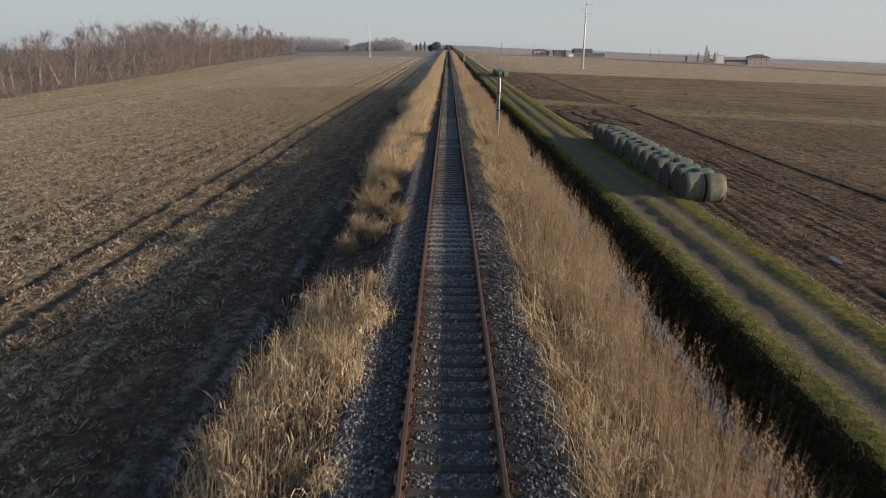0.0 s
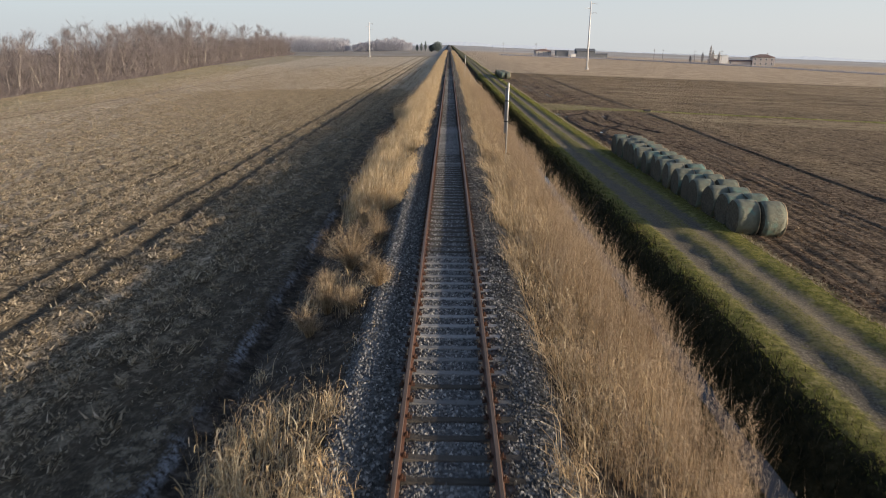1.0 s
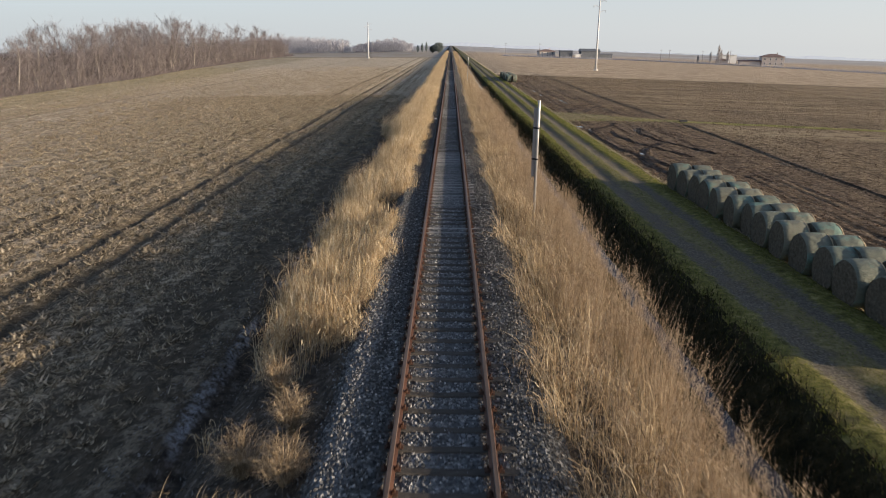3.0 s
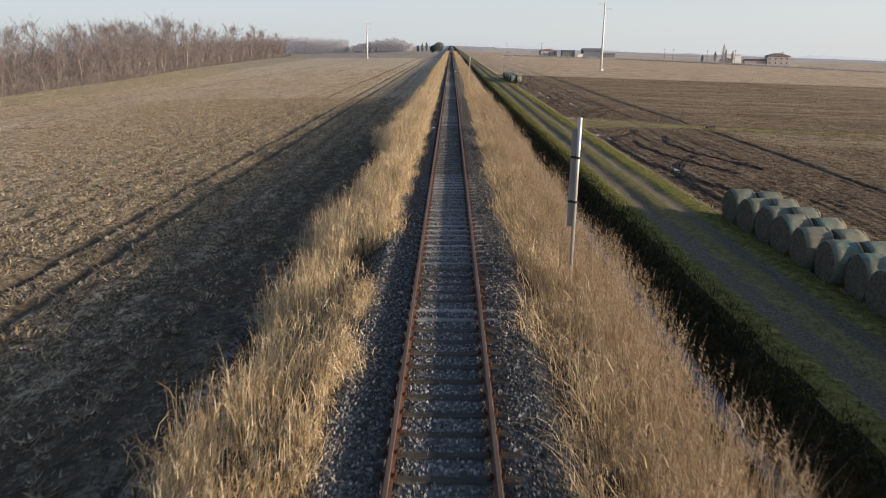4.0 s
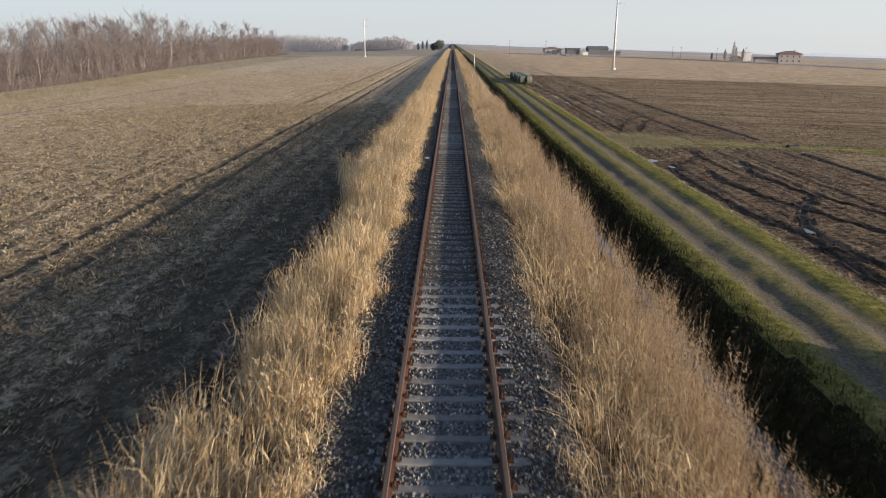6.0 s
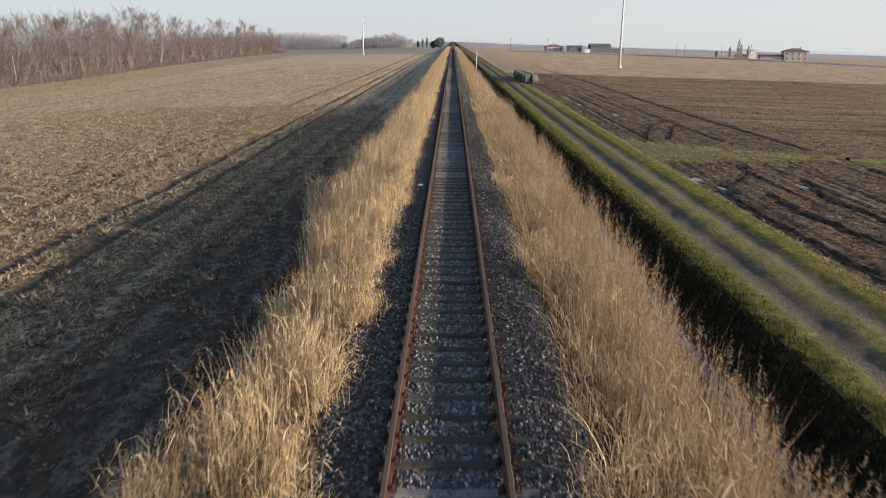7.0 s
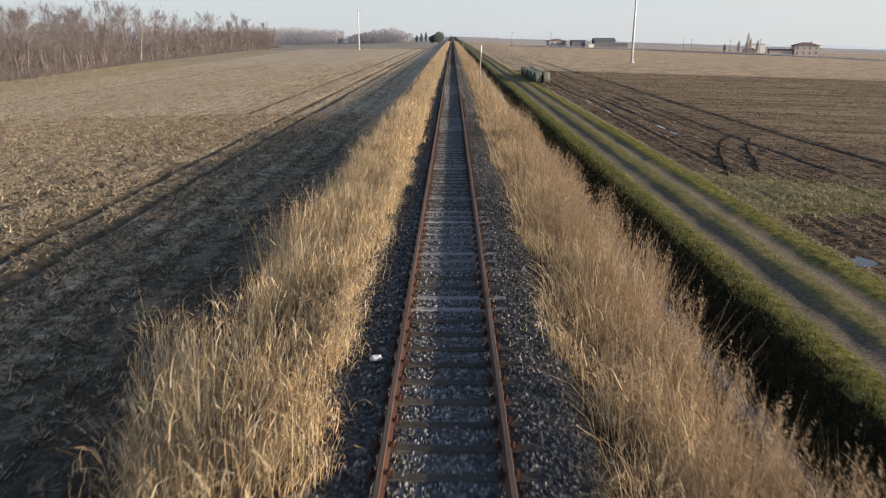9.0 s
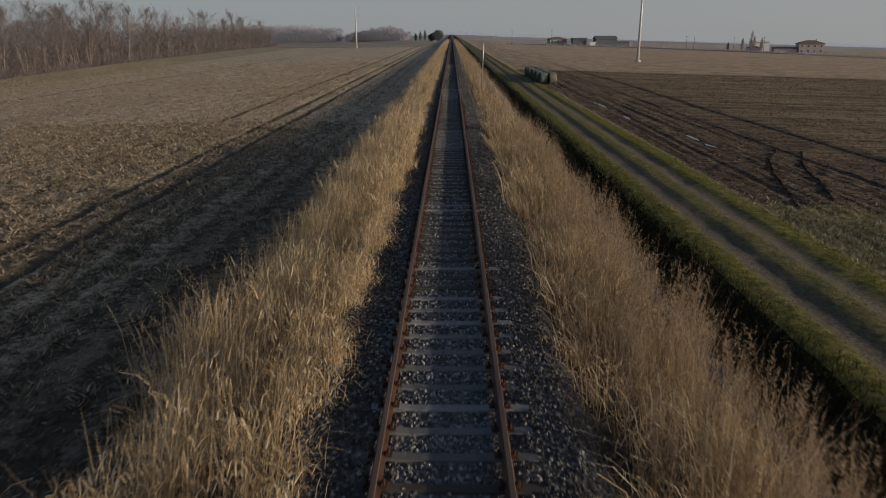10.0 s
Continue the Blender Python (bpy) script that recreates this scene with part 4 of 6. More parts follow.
    tagged(new("corn_stubble", me), "pale cut corn stubble and leaves on dark soil", "stubble", kind="stuff")
    # straw and root pieces left on the right-hand field
    n = 150000
    y = 44 + 190 * rng.random(n) ** 1.5
    x = 12.7 + 62 * rng.random(n) ** 1.35
    row = np.round(x / 0.7) * 0.7
    x = np.where(rng.random(n) < 0.5, row + rng.normal(0, 0.09, n), x)
    keep = rng.random(n) < np.interp(x, [13, 23, 26], [0.35, 0.35, 0.7]) * (0.6 + 0.7 * waves(x, y * 0.4, 7.0) + 0.5 * waves(x, y, 1.6))
    keep &= (drain(x, y) + turn_ruts(x, y)) < 0.03
    x, y = x[keep], y[keep]
    n = len(x)
    z = land(x, y) - 0.005
    grow_far = np.interp(y, [44, 100, 230], [1, 1.5, 2.6])
    size, w = rng.uniform(0.04, 0.16, n) * grow_far, rng.uniform(0.007, 0.022, n) * grow_far
    up, way, turn = rng.uniform(0.05, 0.9, n), rng.uniform(0, math.tau, n), rng.uniform(0, math.pi, n)
    flat = np.sqrt(1 - up ** 2)
    tri = np.stack([np.stack([x - w * np.cos(turn), y - w * np.sin(turn), z], -1), np.stack([x + w * np.cos(turn), y + w * np.sin(turn), z], -1),
                    np.stack([x + size * flat * np.cos(way), y + size * flat * np.sin(way), z + size * up + 0.01], -1)], 1).reshape(-1, 3)
    me = mesh_from("straw_litter", tri, [np.arange(3 * n).reshape(-1, 3)], [TILLED])
    tagged(new("straw_litter", me), "brown straw scraps lying on the tilled field", "straw", kind="stuff")
    # short turf on the lane: both verges and the middle
    n = 100000
    y = along(n, 28, 140, 220, 0.8)
    k = rng.random(n)
    x = np.select([k < 0.4, k < 0.56], [np.interp(y, [105, 122], [7.6, 7.2]) + rng.random(n) * np.interp(y, [105, 122], [1.0, 1.4]), rng.uniform(9.5, 10.1, n)], rng.uniform(11.1, 12.1, n)) + rng.normal(0, 0.08, n) - np.where(k < 0.4, np.abs(rng.normal(0, 0.22, n)), 0) + lane_shift(y)
    tall = rng.uniform(0.02, 0.09, n) * np.where(x < 8.6, 1.4, 1.0)
    lean = rng.uniform(0.0, 0.09, n)
    way = rng.uniform(0, math.tau, n)
    wide = rng.uniform(0.006, 0.014, n) * np.interp(y, [24, 120, 190], [1, 1.4, 2.6])
    s = blades(x, y, land(x, y) - 0.01, tall, wide, lean * np.cos(way), lean * np.sin(way), 0.2, rng.uniform(0, math.pi, n))
    stuff("verge_grass", [s], GREEN, "short green grass on the verges of the lane", "grass")
    n = 34000
    y = along(n, 28, 125, 180, 0.8)
    x = 5.3 + rng.random(n) * np.interp(y, [105, 122], [2.5, 2.1]) + np.abs(rng.normal(0, 0.22, n)) + lane_shift(y)
    tall = rng.uniform(0.06, 0.28, n)
    lean = rng.uniform(0.02, 0.2, n)
    way = rng.uniform(0, math.tau, n)
    wide = rng.uniform(0.010, 0.022, n) * np.interp(y, [24, 120, 190], [1, 1.4, 2.6])
    s = blades(x, y, land(x, y) - 0.01, tall, wide, lean * np.cos(way), lean * np.sin(way), 0.2, rng.uniform(0, math.pi, n))
    stuff("ditch_bank_grass", [s], SHADEGREEN, "rough grass on the ditch bank, shade put in as dark colour", "grass")
    # rough pale grass in the field corner and along the field's edge
    n = 24000
    x = 12.0 + rng.gamma(1.5, 2.6, n)
    y = 120.5 - 0.13 * x + rng.normal(0, 1, n) * np.interp(x, [12, 24, 40], [2.6, 1.0, 0.8])
    e = rng.random(n) < 0.35
    y = np.where(e, rng.uniform(30, 180, n), y)
    x = np.where(e, 12.15 + lane_shift(y) + rng.normal(0, 0.16, n), x)
    tall = rng.uniform(0.04, 0.18, n)
    lean = rng.uniform(0.04, 0.3, n)
    way = rng.uniform(0, math.tau, n)
    s = blades(x, y, land(x, y) - 0.01, tall, rng.uniform(0.012, 0.03, n), lean * np.cos(way), lean * np.sin(way), 0.2, rng.uniform(0, math.pi, n))
    stuff("rough_grass", [s], HEADLAND, "pale rough grass along the field edge", "grass")


field_cover()


def embankment_litter():
    """Dead leaf scraps and earth crumbs on the bare shoulders and round the small ditch."""
    n = 170000
    y = along(n, 22, 134, 180, 0.9)
    x = np.where(rng.random(n) < 0.72, rng.uniform(-6.3, -1.85, n), rng.uniform(1.7, 3.0, n))
    keep = rng.random(n) < 0.6 + 0.6 * waves(x, y, 1.4)
    x, y = x[keep], y[keep]
    n = len(x)
    z = land(x, y)
    size, w = rng.uniform(0.02, 0.11, n), rng.uniform(0.006, 0.024, n) * np.interp(y, [24, 134], [1, 1.8])
    up = rng.uniform(0.02, 0.8, n)
    way, turn = rng.uniform(0, math.tau, n), rng.uniform(0, math.pi, n)
    flat = np.sqrt(1 - up ** 2)
    tri = np.stack([np.stack([x - w * np.cos(turn), y - w * np.sin(turn), z], -1), np.stack([x + w * np.cos(turn), y + w * np.sin(turn), z + 0.004], -1),
                    np.stack([x + size * flat * np.cos(way), y + size * flat * np.sin(way), z + size * up + 0.008], -1)], 1).reshape(-1, 3)
    me = mesh_from("leaf_litter", tri, [np.arange(3 * n).reshape(-1, 3)], [DEBRIS])
    tagged(new("leaf_litter", me), "grey-brown dead leaf scraps on the embankment earth", "litter", kind="stuff")


DEBRIS = blade_mat("grey_leaf_scraps", [(0.0, (0.05, 0.043, 0.036)), (0.6, (0.13, 0.115, 0.10)), (1.0, (0.32, 0.30, 0.28))], 0.1)
embankment_litter()


def stones():
    """Track ballast: small angular stones, heaped on the bed and its shoulders."""
    oct_v = np.array([(1, 0, -0.5), (-1, 0, -0.5), (0, 1, -0.5), (0, -1, -0.5), (0.2, 0.1, 0.9)], float)
    oct_f = np.array([(0, 2, 4), (2, 1, 4), (1, 3, 4), (3, 0, 4)])
    n = 150000
    y = along(n, 24, 150, 215, 0.92)
    x = rng.uniform(-2.05, 1.75, n)
    x = np.where(np.abs(x) > 1.75, x + rng.normal(0, 0.12, n), x)
    near_sleeper = np.abs((y - 60.0 + 0.3) % 0.6 - 0.3) < 0.115
    keep = ~((np.abs(x) < 1.15) & near_sleeper & (rng.random(n) < 0.93)) & (np.abs(np.abs(x) - 0.7525) > 0.085)
    x, y = x[keep], y[keep]
    n = len(x)
    r = rng.uniform(0.015, 0.036, n) * np.interp(y, [24, 130, 215], [1, 1.1, 2.4])
    v = oct_v[None] * r[:, None, None] * rng.uniform(0.6, 1.3, (n, 5, 1))
    a, b = rng.uniform(0, math.tau, n), rng.uniform(-0.5, 0.5, n)
    ca, sa, cb, sb = np.cos(a)[:, None], np.sin(a)[:, None], np.cos(b)[:, None], np.sin(b)[:, None]
    vx, vy, vz = v[..., 0], v[..., 1], v[..., 2] * 0.8
    vy, vz = vy * cb - vz * sb, vy * sb + vz * cb
    vx, vy = vx * ca - vy * sa, vx * sa + vy * ca
    z = land(x, y) + r * 0.35 + rng.uniform(0, 0.015, n)
    w = np.stack([vx + x[:, None], vy + y[:, None], vz + z[:, None]], -1).reshape(-1, 3)
    f = (np.arange(n)[:, None, None] * 5 + oct_f[None]).reshape(-1, 3)
    tagged(new("ballast_stones", mesh_from("ballast_stones", w, [f], [BALLAST])), "grey crushed stone ballast round the sleepers", "ballast", kind="stuff")
    # clods of the ploughed field
    n = 24000
    y = 45 + 110 * rng.random(n) ** 1.4
    x = 12.6 + 22 * rng.random(n) ** 1.5
    keep = np.abs(y - 120.5 + 0.13 * x) > 2.0
    x, y = x[keep], y[keep]
    n = len(x)
    r = rng.gamma(2.0, 0.013, n).clip(0.01, 0.075)
    v = oct_v[None] * r[:, None, None] * rng.uniform(0.6, 1.4, (n, 5, 1))
    a = rng.uniform(0, math.tau, n)
    ca, sa = np.cos(a)[:, None], np.sin(a)[:, None]
    vx, vy, vz = v[..., 0] * ca - v[..., 1] * sa, v[..., 0] * sa + v[..., 1] * ca, v[..., 2] * 0.7
    z = land(x, y) + r * 0.2
    w = np.stack([vx + x[:, None], vy + y[:, None], vz + z[:, None]], -1).reshape(-1, 3)
    f = (np.arange(n)[:, None, None] * 5 + oct_f[None]).reshape(-1, 3)
    tagged(new("soil_clods", mesh_from("soil_clods", w, [f], [CLOD])), "dark brown clods of ploughed soil", "soil", kind="stuff")


CLOD_M = Mat("soil_clod", 0.95, 0.1)
CLOD_M.color(CLOD_M.ramp(CLOD_M.island(), [(0.0, (0.030, 0.019, 0.012)), (0.6, (0.088, 0.054, 0.035)), (0.93, (0.17, 0.11, 0.07)), (1.0, (0.36, 0.27, 0.17))]))
CLOD = CLOD_M.m
stones()


# ---- railway ----
def build_track():
    track = tagged(new("railway_track"), "single railway track, rusty rails on concrete and timber sleepers", "railway track")
    prof = [(-0.070, -0.160), (0.070, -0.160), (0.070, -0.150), (0.012, -0.132), (0.009, -0.045), (0.036, -0.034), (0.036, -0.008), (0.026, 0.0), (-0.026, 0.0), (-0.036, -0.008), (-0.036, -0.034), (-0.009, -0.045), (-0.012, -0.132), (-0.070, -0.150)]
    for side in (-0.7525, 0.7525):
        ys = np.concatenate([np.arange(-20, 200, 20.0), np.arange(200, 1201, 100.0)])
        n = len(prof)
        v = [(side + px, yy, pz) for yy in ys for px, pz in prof]
        q = [(i * n + k, i * n + (k + 1) % n, (i + 1) * n + (k + 1) % n, (i + 1) * n + k) for i in range(len(ys) - 1) for k in range(n)]
        slots = [1 if k in (6, 7, 8) else 0 for i in range(len(ys) - 1) for k in range(n)]
        rail = new("rail", mesh_from("rail", v, [np.array(q)], [RAIL, RAILHEAD], slots))
        rail.parent = track
        tagged(rail, "rust-brown steel rail with worn head")
    # one sleeper: dipped middle, chamfered edges
    bm = bmesh.new()
    stations = [(-1.15, 0.075, -0.182), (-1.12, 0.092, -0.170), (-0.62, 0.092, -0.160), (-0.45, 0.085, -0.178), (0.45, 0.085, -0.178), (0.62, 0.092, -0.160), (1.12, 0.092, -0.165), (1.15, 0.075, -0.178)]
    rings = []
    for sx, half, top in stations:
        rings.append([bm.verts.new((sx, yy, zz)) for yy, zz in ((-half - 0.015, -0.34), (-half, top - 0.012), (-half + 0.015, top), (half - 0.015, top), (half, top - 0.012), (half + 0.015, -0.34))])
    for a, b in zip(rings, rings[1:]):
        for k in range(5):
            bm.faces.new((a[k], b[k], b[k + 1], a[k + 1]))
    bm.faces.new(rings[0])
    bm.faces.new(list(reversed(rings[-1])))
    bmesh.ops.recalc_face_normals(bm, faces=bm.faces[:])
    sl = bpy.data.meshes.new("sleeper")
    bm.to_mesh(sl)
    bm.free()
    sl.materials.append(SLEEPER)
    tm = sl.copy()
    tm.materials.clear()
    tm.materials.append(TIMBER)
    # one fastening: plate, bolt and spring clip
    bm = bmesh.new()
    box(bm, -0.05, 0.05, -0.06, 0.06, -0.160, -0.140, 0.004)
    box(bm, -0.035, 0.015, -0.045, 0.045, -0.142, -0.115, 0.008)
    tube(bm, [(0.0, 0, -0.12), (0.0, 0, -0.07)], [0.017, 0.017], 6)
    cl = bpy.data.meshes.new("rail_clip")
    bm.to_mesh(cl)
    bm.free()
    cl.materials.append(CLIP)
    r2 = random.Random(3)
    clips = 0
    for i in range(300):
        yy = 60.0 + 0.6 * (i - 58)
        k = i - 70
        pale = k in (-53, -10, -9, 55, 56, 71, 80, 81, 90) or -51 <= k <= -38 or -3 <= k <= 20 or 59 <= k <= 68 or 100 <= k <= 109 or 140 <= k <= 158
        s = new("sleeper", sl if pale else tm)
        s.parent = track
        tagged(s, "pale concrete sleeper" if pale else "dark weathered timber sleeper")
        s.matrix_basis = pose(r2.uniform(-0.015, 0.015), yy + r2.uniform(-0.012, 0.012), r2.uniform(-0.012, 0.004), 0, 0, r2.uniform(-0.5, 0.5))
        for side in (-0.7525, 0.7525):
            for inner in (-0.095, 0.095):
                if clips < 300:
                    c = new("rail_clip", cl)
                    c.parent = track
                    c.matrix_basis = pose(side + inner, yy, 0, 0, 0, 0 if inner > 0 else 180)
                    clips += 1
    # the sleepers and fastenings farther on
    base = np.array([v.co for v in sl.vertices])
    quads = np.array([tuple(p.vertices) for p in sl.polygons if len(p.vertices) == 4])
    far = np.array([60.0 + 0.6 * i for i in range(242, 900)])
    v = (base[None] + np.stack([0 * far, far, 0 * far], -1)[:, None]).reshape(-1, 3)
    q = (np.arange(len(far))[:, None, None] * len(base) + quads[None]).reshape(-1, 4)
    ob = tagged(new("distant_sleeper_run", mesh_from("distant_sleeper_run", v, [q], [TIMBER])), "distant run of dark sleepers", kind="stuff")
    ob.parent = track
    base = np.array([v.co for v in cl.vertices])
    quads = np.array([tuple(p.vertices) for p in cl.polygons if len(p.vertices) == 4])
    tris = np.array([tuple(p.vertices) for p in cl.polygons if len(p.vertices) == 3]).reshape(-1, 3)
    spots = np.array([(s + k, 60.0 + 0.6 * i, 0.0) for i in range(17, 160) for s in (-0.7525, 0.7525) for k in (-0.095, 0.095)])
    v = (base[None] + spots[:, None]).reshape(-1, 3)
    q = (np.arange(len(spots))[:, None, None] * len(base) + quads[None]).reshape(-1, 4)
    t = (np.arange(len(spots))[:, None, None] * len(base) + tris[None]).reshape(-1, 3)
    ob = tagged(new("distant_fastening", mesh_from("distant_fastening", v, [q, t], [CLIP])), "rusted fastenings farther along the rails", kind="stuff")
    ob.parent = track


# ---- bales ----
def wrap_mat(name, tint, dull):
    m = Mat(name, 0.6, 0.3)
    c = m.ramp(m.noise(2.2, 6, 0.7), [(0.3, tint), (0.7, dull)])
    c = m.mix(m.math("MULTIPLY", m.each(), 0.5), c, (0.22, 0.20, 0.145))
    # torn and greener places of the net
    c = m.mix(m.math("MULTIPLY", m.step(m.noise(1.1, 5, 0.7), 0.50, 0.64), 0.7), c, (0.115, 0.225, 0.195))
    c = m.mix(m.math("MULTIPLY", m.step(m.noise(0.9, 5, 0.75, (1, 2.5, 1)), 0.58, 0.75), 0.7), c, (0.085, 0.08, 0.06))
    net = m.noise(40, 3, 0.6, (0.15, 1, 1))
    return m.color(c).bump(m.math("ADD", net, m.math("MULTIPLY", m.noise(5, 4), 1.8)), 0.7, 0.04).m


WRAP = wrap_mat("green_net_wrap", (0.082, 0.106, 0.086), (0.200, 0.212, 0.160))
HAYEND = plain("hay_bale_end", (0.100, 0.090, 0.068), 0.95, 0.1, 0, 0.5, 9)
RIM = plain("straw_rim", (0.50, 0.39, 0.26), 0.95, 0.1, 0, 0.4, 12)


def build_bale(seed):
    r2 = random.Random(seed)
    bale = tagged(new("round_bale"), "round hay bale in pale green net wrap", "hay bale", "stacked bale row")
    R, half, sides = 0.765, 0.45, 32
    bm = bmesh.new()
    rings = []
    stations = [(-half, R - 0.035), (-half + 0.03, R), (-0.2, R + 0.012), (0.2, R + 0.008), (half - 0.03, R), (half, R - 0.035)]
    wob = [0.016 * math.sin(k * 0.449 + seed) + r2.uniform(-0.012, 0.012) for k in range(sides)]
    for sx, rr in stations:
        ring = []
        for k in range(sides):
            a = k * math.tau / sides
            q = rr + wob[k] + r2.uniform(-0.012, 0.012)
            zz = q * math.cos(a)
            if zz < -0.70:
                zz = -0.70 + (zz + 0.70) * 0.3
            ring.append(bm.verts.new((sx, q * math.sin(a) * 1.01, zz)))
        rings.append(ring)
    for a, b in zip(rings, rings[1:]):
        for k in range(sides):
            bm.faces.new((a[k], a[(k + 1) % sides], b[(k + 1) % sides], b[k]))
    bmesh.ops.recalc_face_normals(bm, faces=bm.faces[:])
    part("wrap", bm, WRAP, bale, smooth=True)
    for s in (-1, 1):
        bm = bmesh.new()
        c = bm.verts.new((s * (half - 0.02), 0, 0))
        prev = None
        loops = []
        for rr, dx in ((0.22, 0.0), (0.5, 0.012), (R - 0.03, -0.008)):
            loops.append([bm.verts.new((s * (half + dx + r2.uniform(-0.012, 0.006)), (rr + wob[k]) * math.sin(k * math.tau / sides), max(-0.72, (rr + wob[k]) * math.cos(k * math.tau / sides)))) for k in range(sides)])
        for k in range(sides):
            bm.faces.new((c, loops[0][k], loops[0][(k + 1) % sides]))
        for a, b in zip(loops, loops[1:]):
            for k in range(sides):
                bm.faces.new((a[k], b[k], b[(k + 1) % sides], a[(k + 1) % sides]))
        bmesh.ops.recalc_face_normals(bm, faces=bm.faces[:])
        part("bale_end", bm, HAYEND, bale, "bare hay end face")
    bm = bmesh.new()
    pts = [(half + 0.005, (R - 0.004) * math.sin(k * math.tau / sides), max(-0.70, (R - 0.004) * math.cos(k * math.tau / sides))) for k in range(sides + 1)]
    tube(bm, pts, [0.012 + 0.016 * r2.random() for _ in pts], 5, False)
    part("straw_rim", bm, RIM, bale, "frayed straw-coloured rim")
    return bale


def build_bales():
    r2 = random.Random(11)
    protos = [build_bale(s) for s in (1, 2, 3)]
    spots = []
    for i in range(15):
        yy = 54.3 + i * 1.645
        spots.append((12.74 + 0.07 * math.sin(i * 1.7) + r2.uniform(-0.07, 0.07), yy, 0))
        spots.append((13.65 + 0.05 * math.sin(i * 2.3 + 1), yy - 0.33 + r2.uniform(-0.03, 0.03), 0))
    for i in range(12):
        spots.append((12.40 + 0.1 * math.sin(i * 2.1), 194.5 + i * 1.72, 1))
        spots.append((13.6 + 0.1 * math.sin(i * 1.3), 194.3 + i * 1.72, 1))
    for i, (xx, yy, far) in enumerate(spots):
        m = pose(xx + r2.uniform(-0.05, 0.05), yy + r2.uniform(-0.03, 0.03), float(land(xx, yy)) + 0.66, r2.uniform(-1, 1), r2.uniform(-1, 1), r2.uniform(-5, 5) + (180 if r2.random() < 0.06 else 0))
        if i < 3:
            protos[i].matrix_basis = m
            b = protos[i]
        else:
            b = copy_thing(protos[i % 3], m)
        if far:
            tagged(b, "round hay bale in green net wrap, distant row", group="distant bale row")


# ---- posts ----
def build_post(x, y, tilt_x, tilt_y, top, board):
    foot = float(land(x, y))
    post = tagged(new("signal_post"), "slim galvanised steel post leaning beside the track" if not board else "galvanised post with long grey board clamped on, in dry grass", "trackside post", "trackside posts")
    post.matrix_basis = pose(x, y, foot, tilt_x, tilt_y, 0)
    h = top - foot
    bm = bmesh.new()
    tube(bm, [(0, 0, -0.3), (0, 0, h - 0.01), (0, 0, h)], [0.048, 0.048, 0.042], 16)
    part("pole", bm, GALV, post, smooth=True)
    if board:
        bm = bmesh.new()
        box(bm, -0.165, 0.035, 0.062, 0.087, h - 2.75, h - 0.28, 0.004)
        part("board", bm, BOARD, post, "plain pale grey board seen from the back")
        for zz in (h - 0.98, h - 2.1):
            bm = bmesh.new()
            tube(bm, [(0, 0, zz - 0.03), (0, 0, zz + 0.03)], [0.064, 0.064], 14)
            box(bm, -0.175, 0.05, 0.045, 0.062, zz - 0.03, zz + 0.03, 0.003)
            part("clamp", bm, CLAMP, post, "dark clamp band")
    return post


# ---- power line ----
def build_pylon(x, y, h, r0, r1, label):
    foot = float(land(x, y))
    p = tagged(new("power_pylon"), label, "pylon", "power pylons")
    p.matrix_basis = pose(x, y, foot)
    bm = bmesh.new()
    tube(bm, [(0, 0, -0.5), (0, 0, h * 0.5), (0, 0, h)], [r0, (r0 + r1) / 2, r1], 14)
    part("mast", bm, PYLON, p, smooth=True)
    bm = bmesh.new()
    tube(bm, [(0, 0, -0.3), (0, 0, 0.5)], [r0 * 2.0, r0 * 1.9], 14)
    part("footing", bm, CONCRETE, p, "pale concrete footing")
    for k, (s, zz) in enumerate(((1, h - 0.9), (-1, h - 2.6), (1, h - 4.2))):
        bm = bmesh.new()
        tube(bm, [(0, 0, zz), (s * 1.2, -0.2, zz + 0.18), (s * 2.1, -0.35, zz + 0.22)], [0.11, 0.09, 0.06], 8)
        arm = part("cross_arm", bm, PYLON, p)
        bm = bmesh.new()
        for q in range(5):
            tube(bm, [(s * 2.05, -0.35, zz + 0.15 - q * 0.12), (s * 2.05, -0.35, zz + 0.08 - q * 0.12)], [0.09, 0.06], 8)
        part("insulator", bm, GLASSY, arm, "grey insulator string")


CONCRETE = plain("pale_concrete", (0.55, 0.53, 0.50), 0.85, 0.2, 0, 0.15, 2)
GLASSY = plain("insulator_grey", (0.32, 0.33, 0.34), 0.3, 0.5)


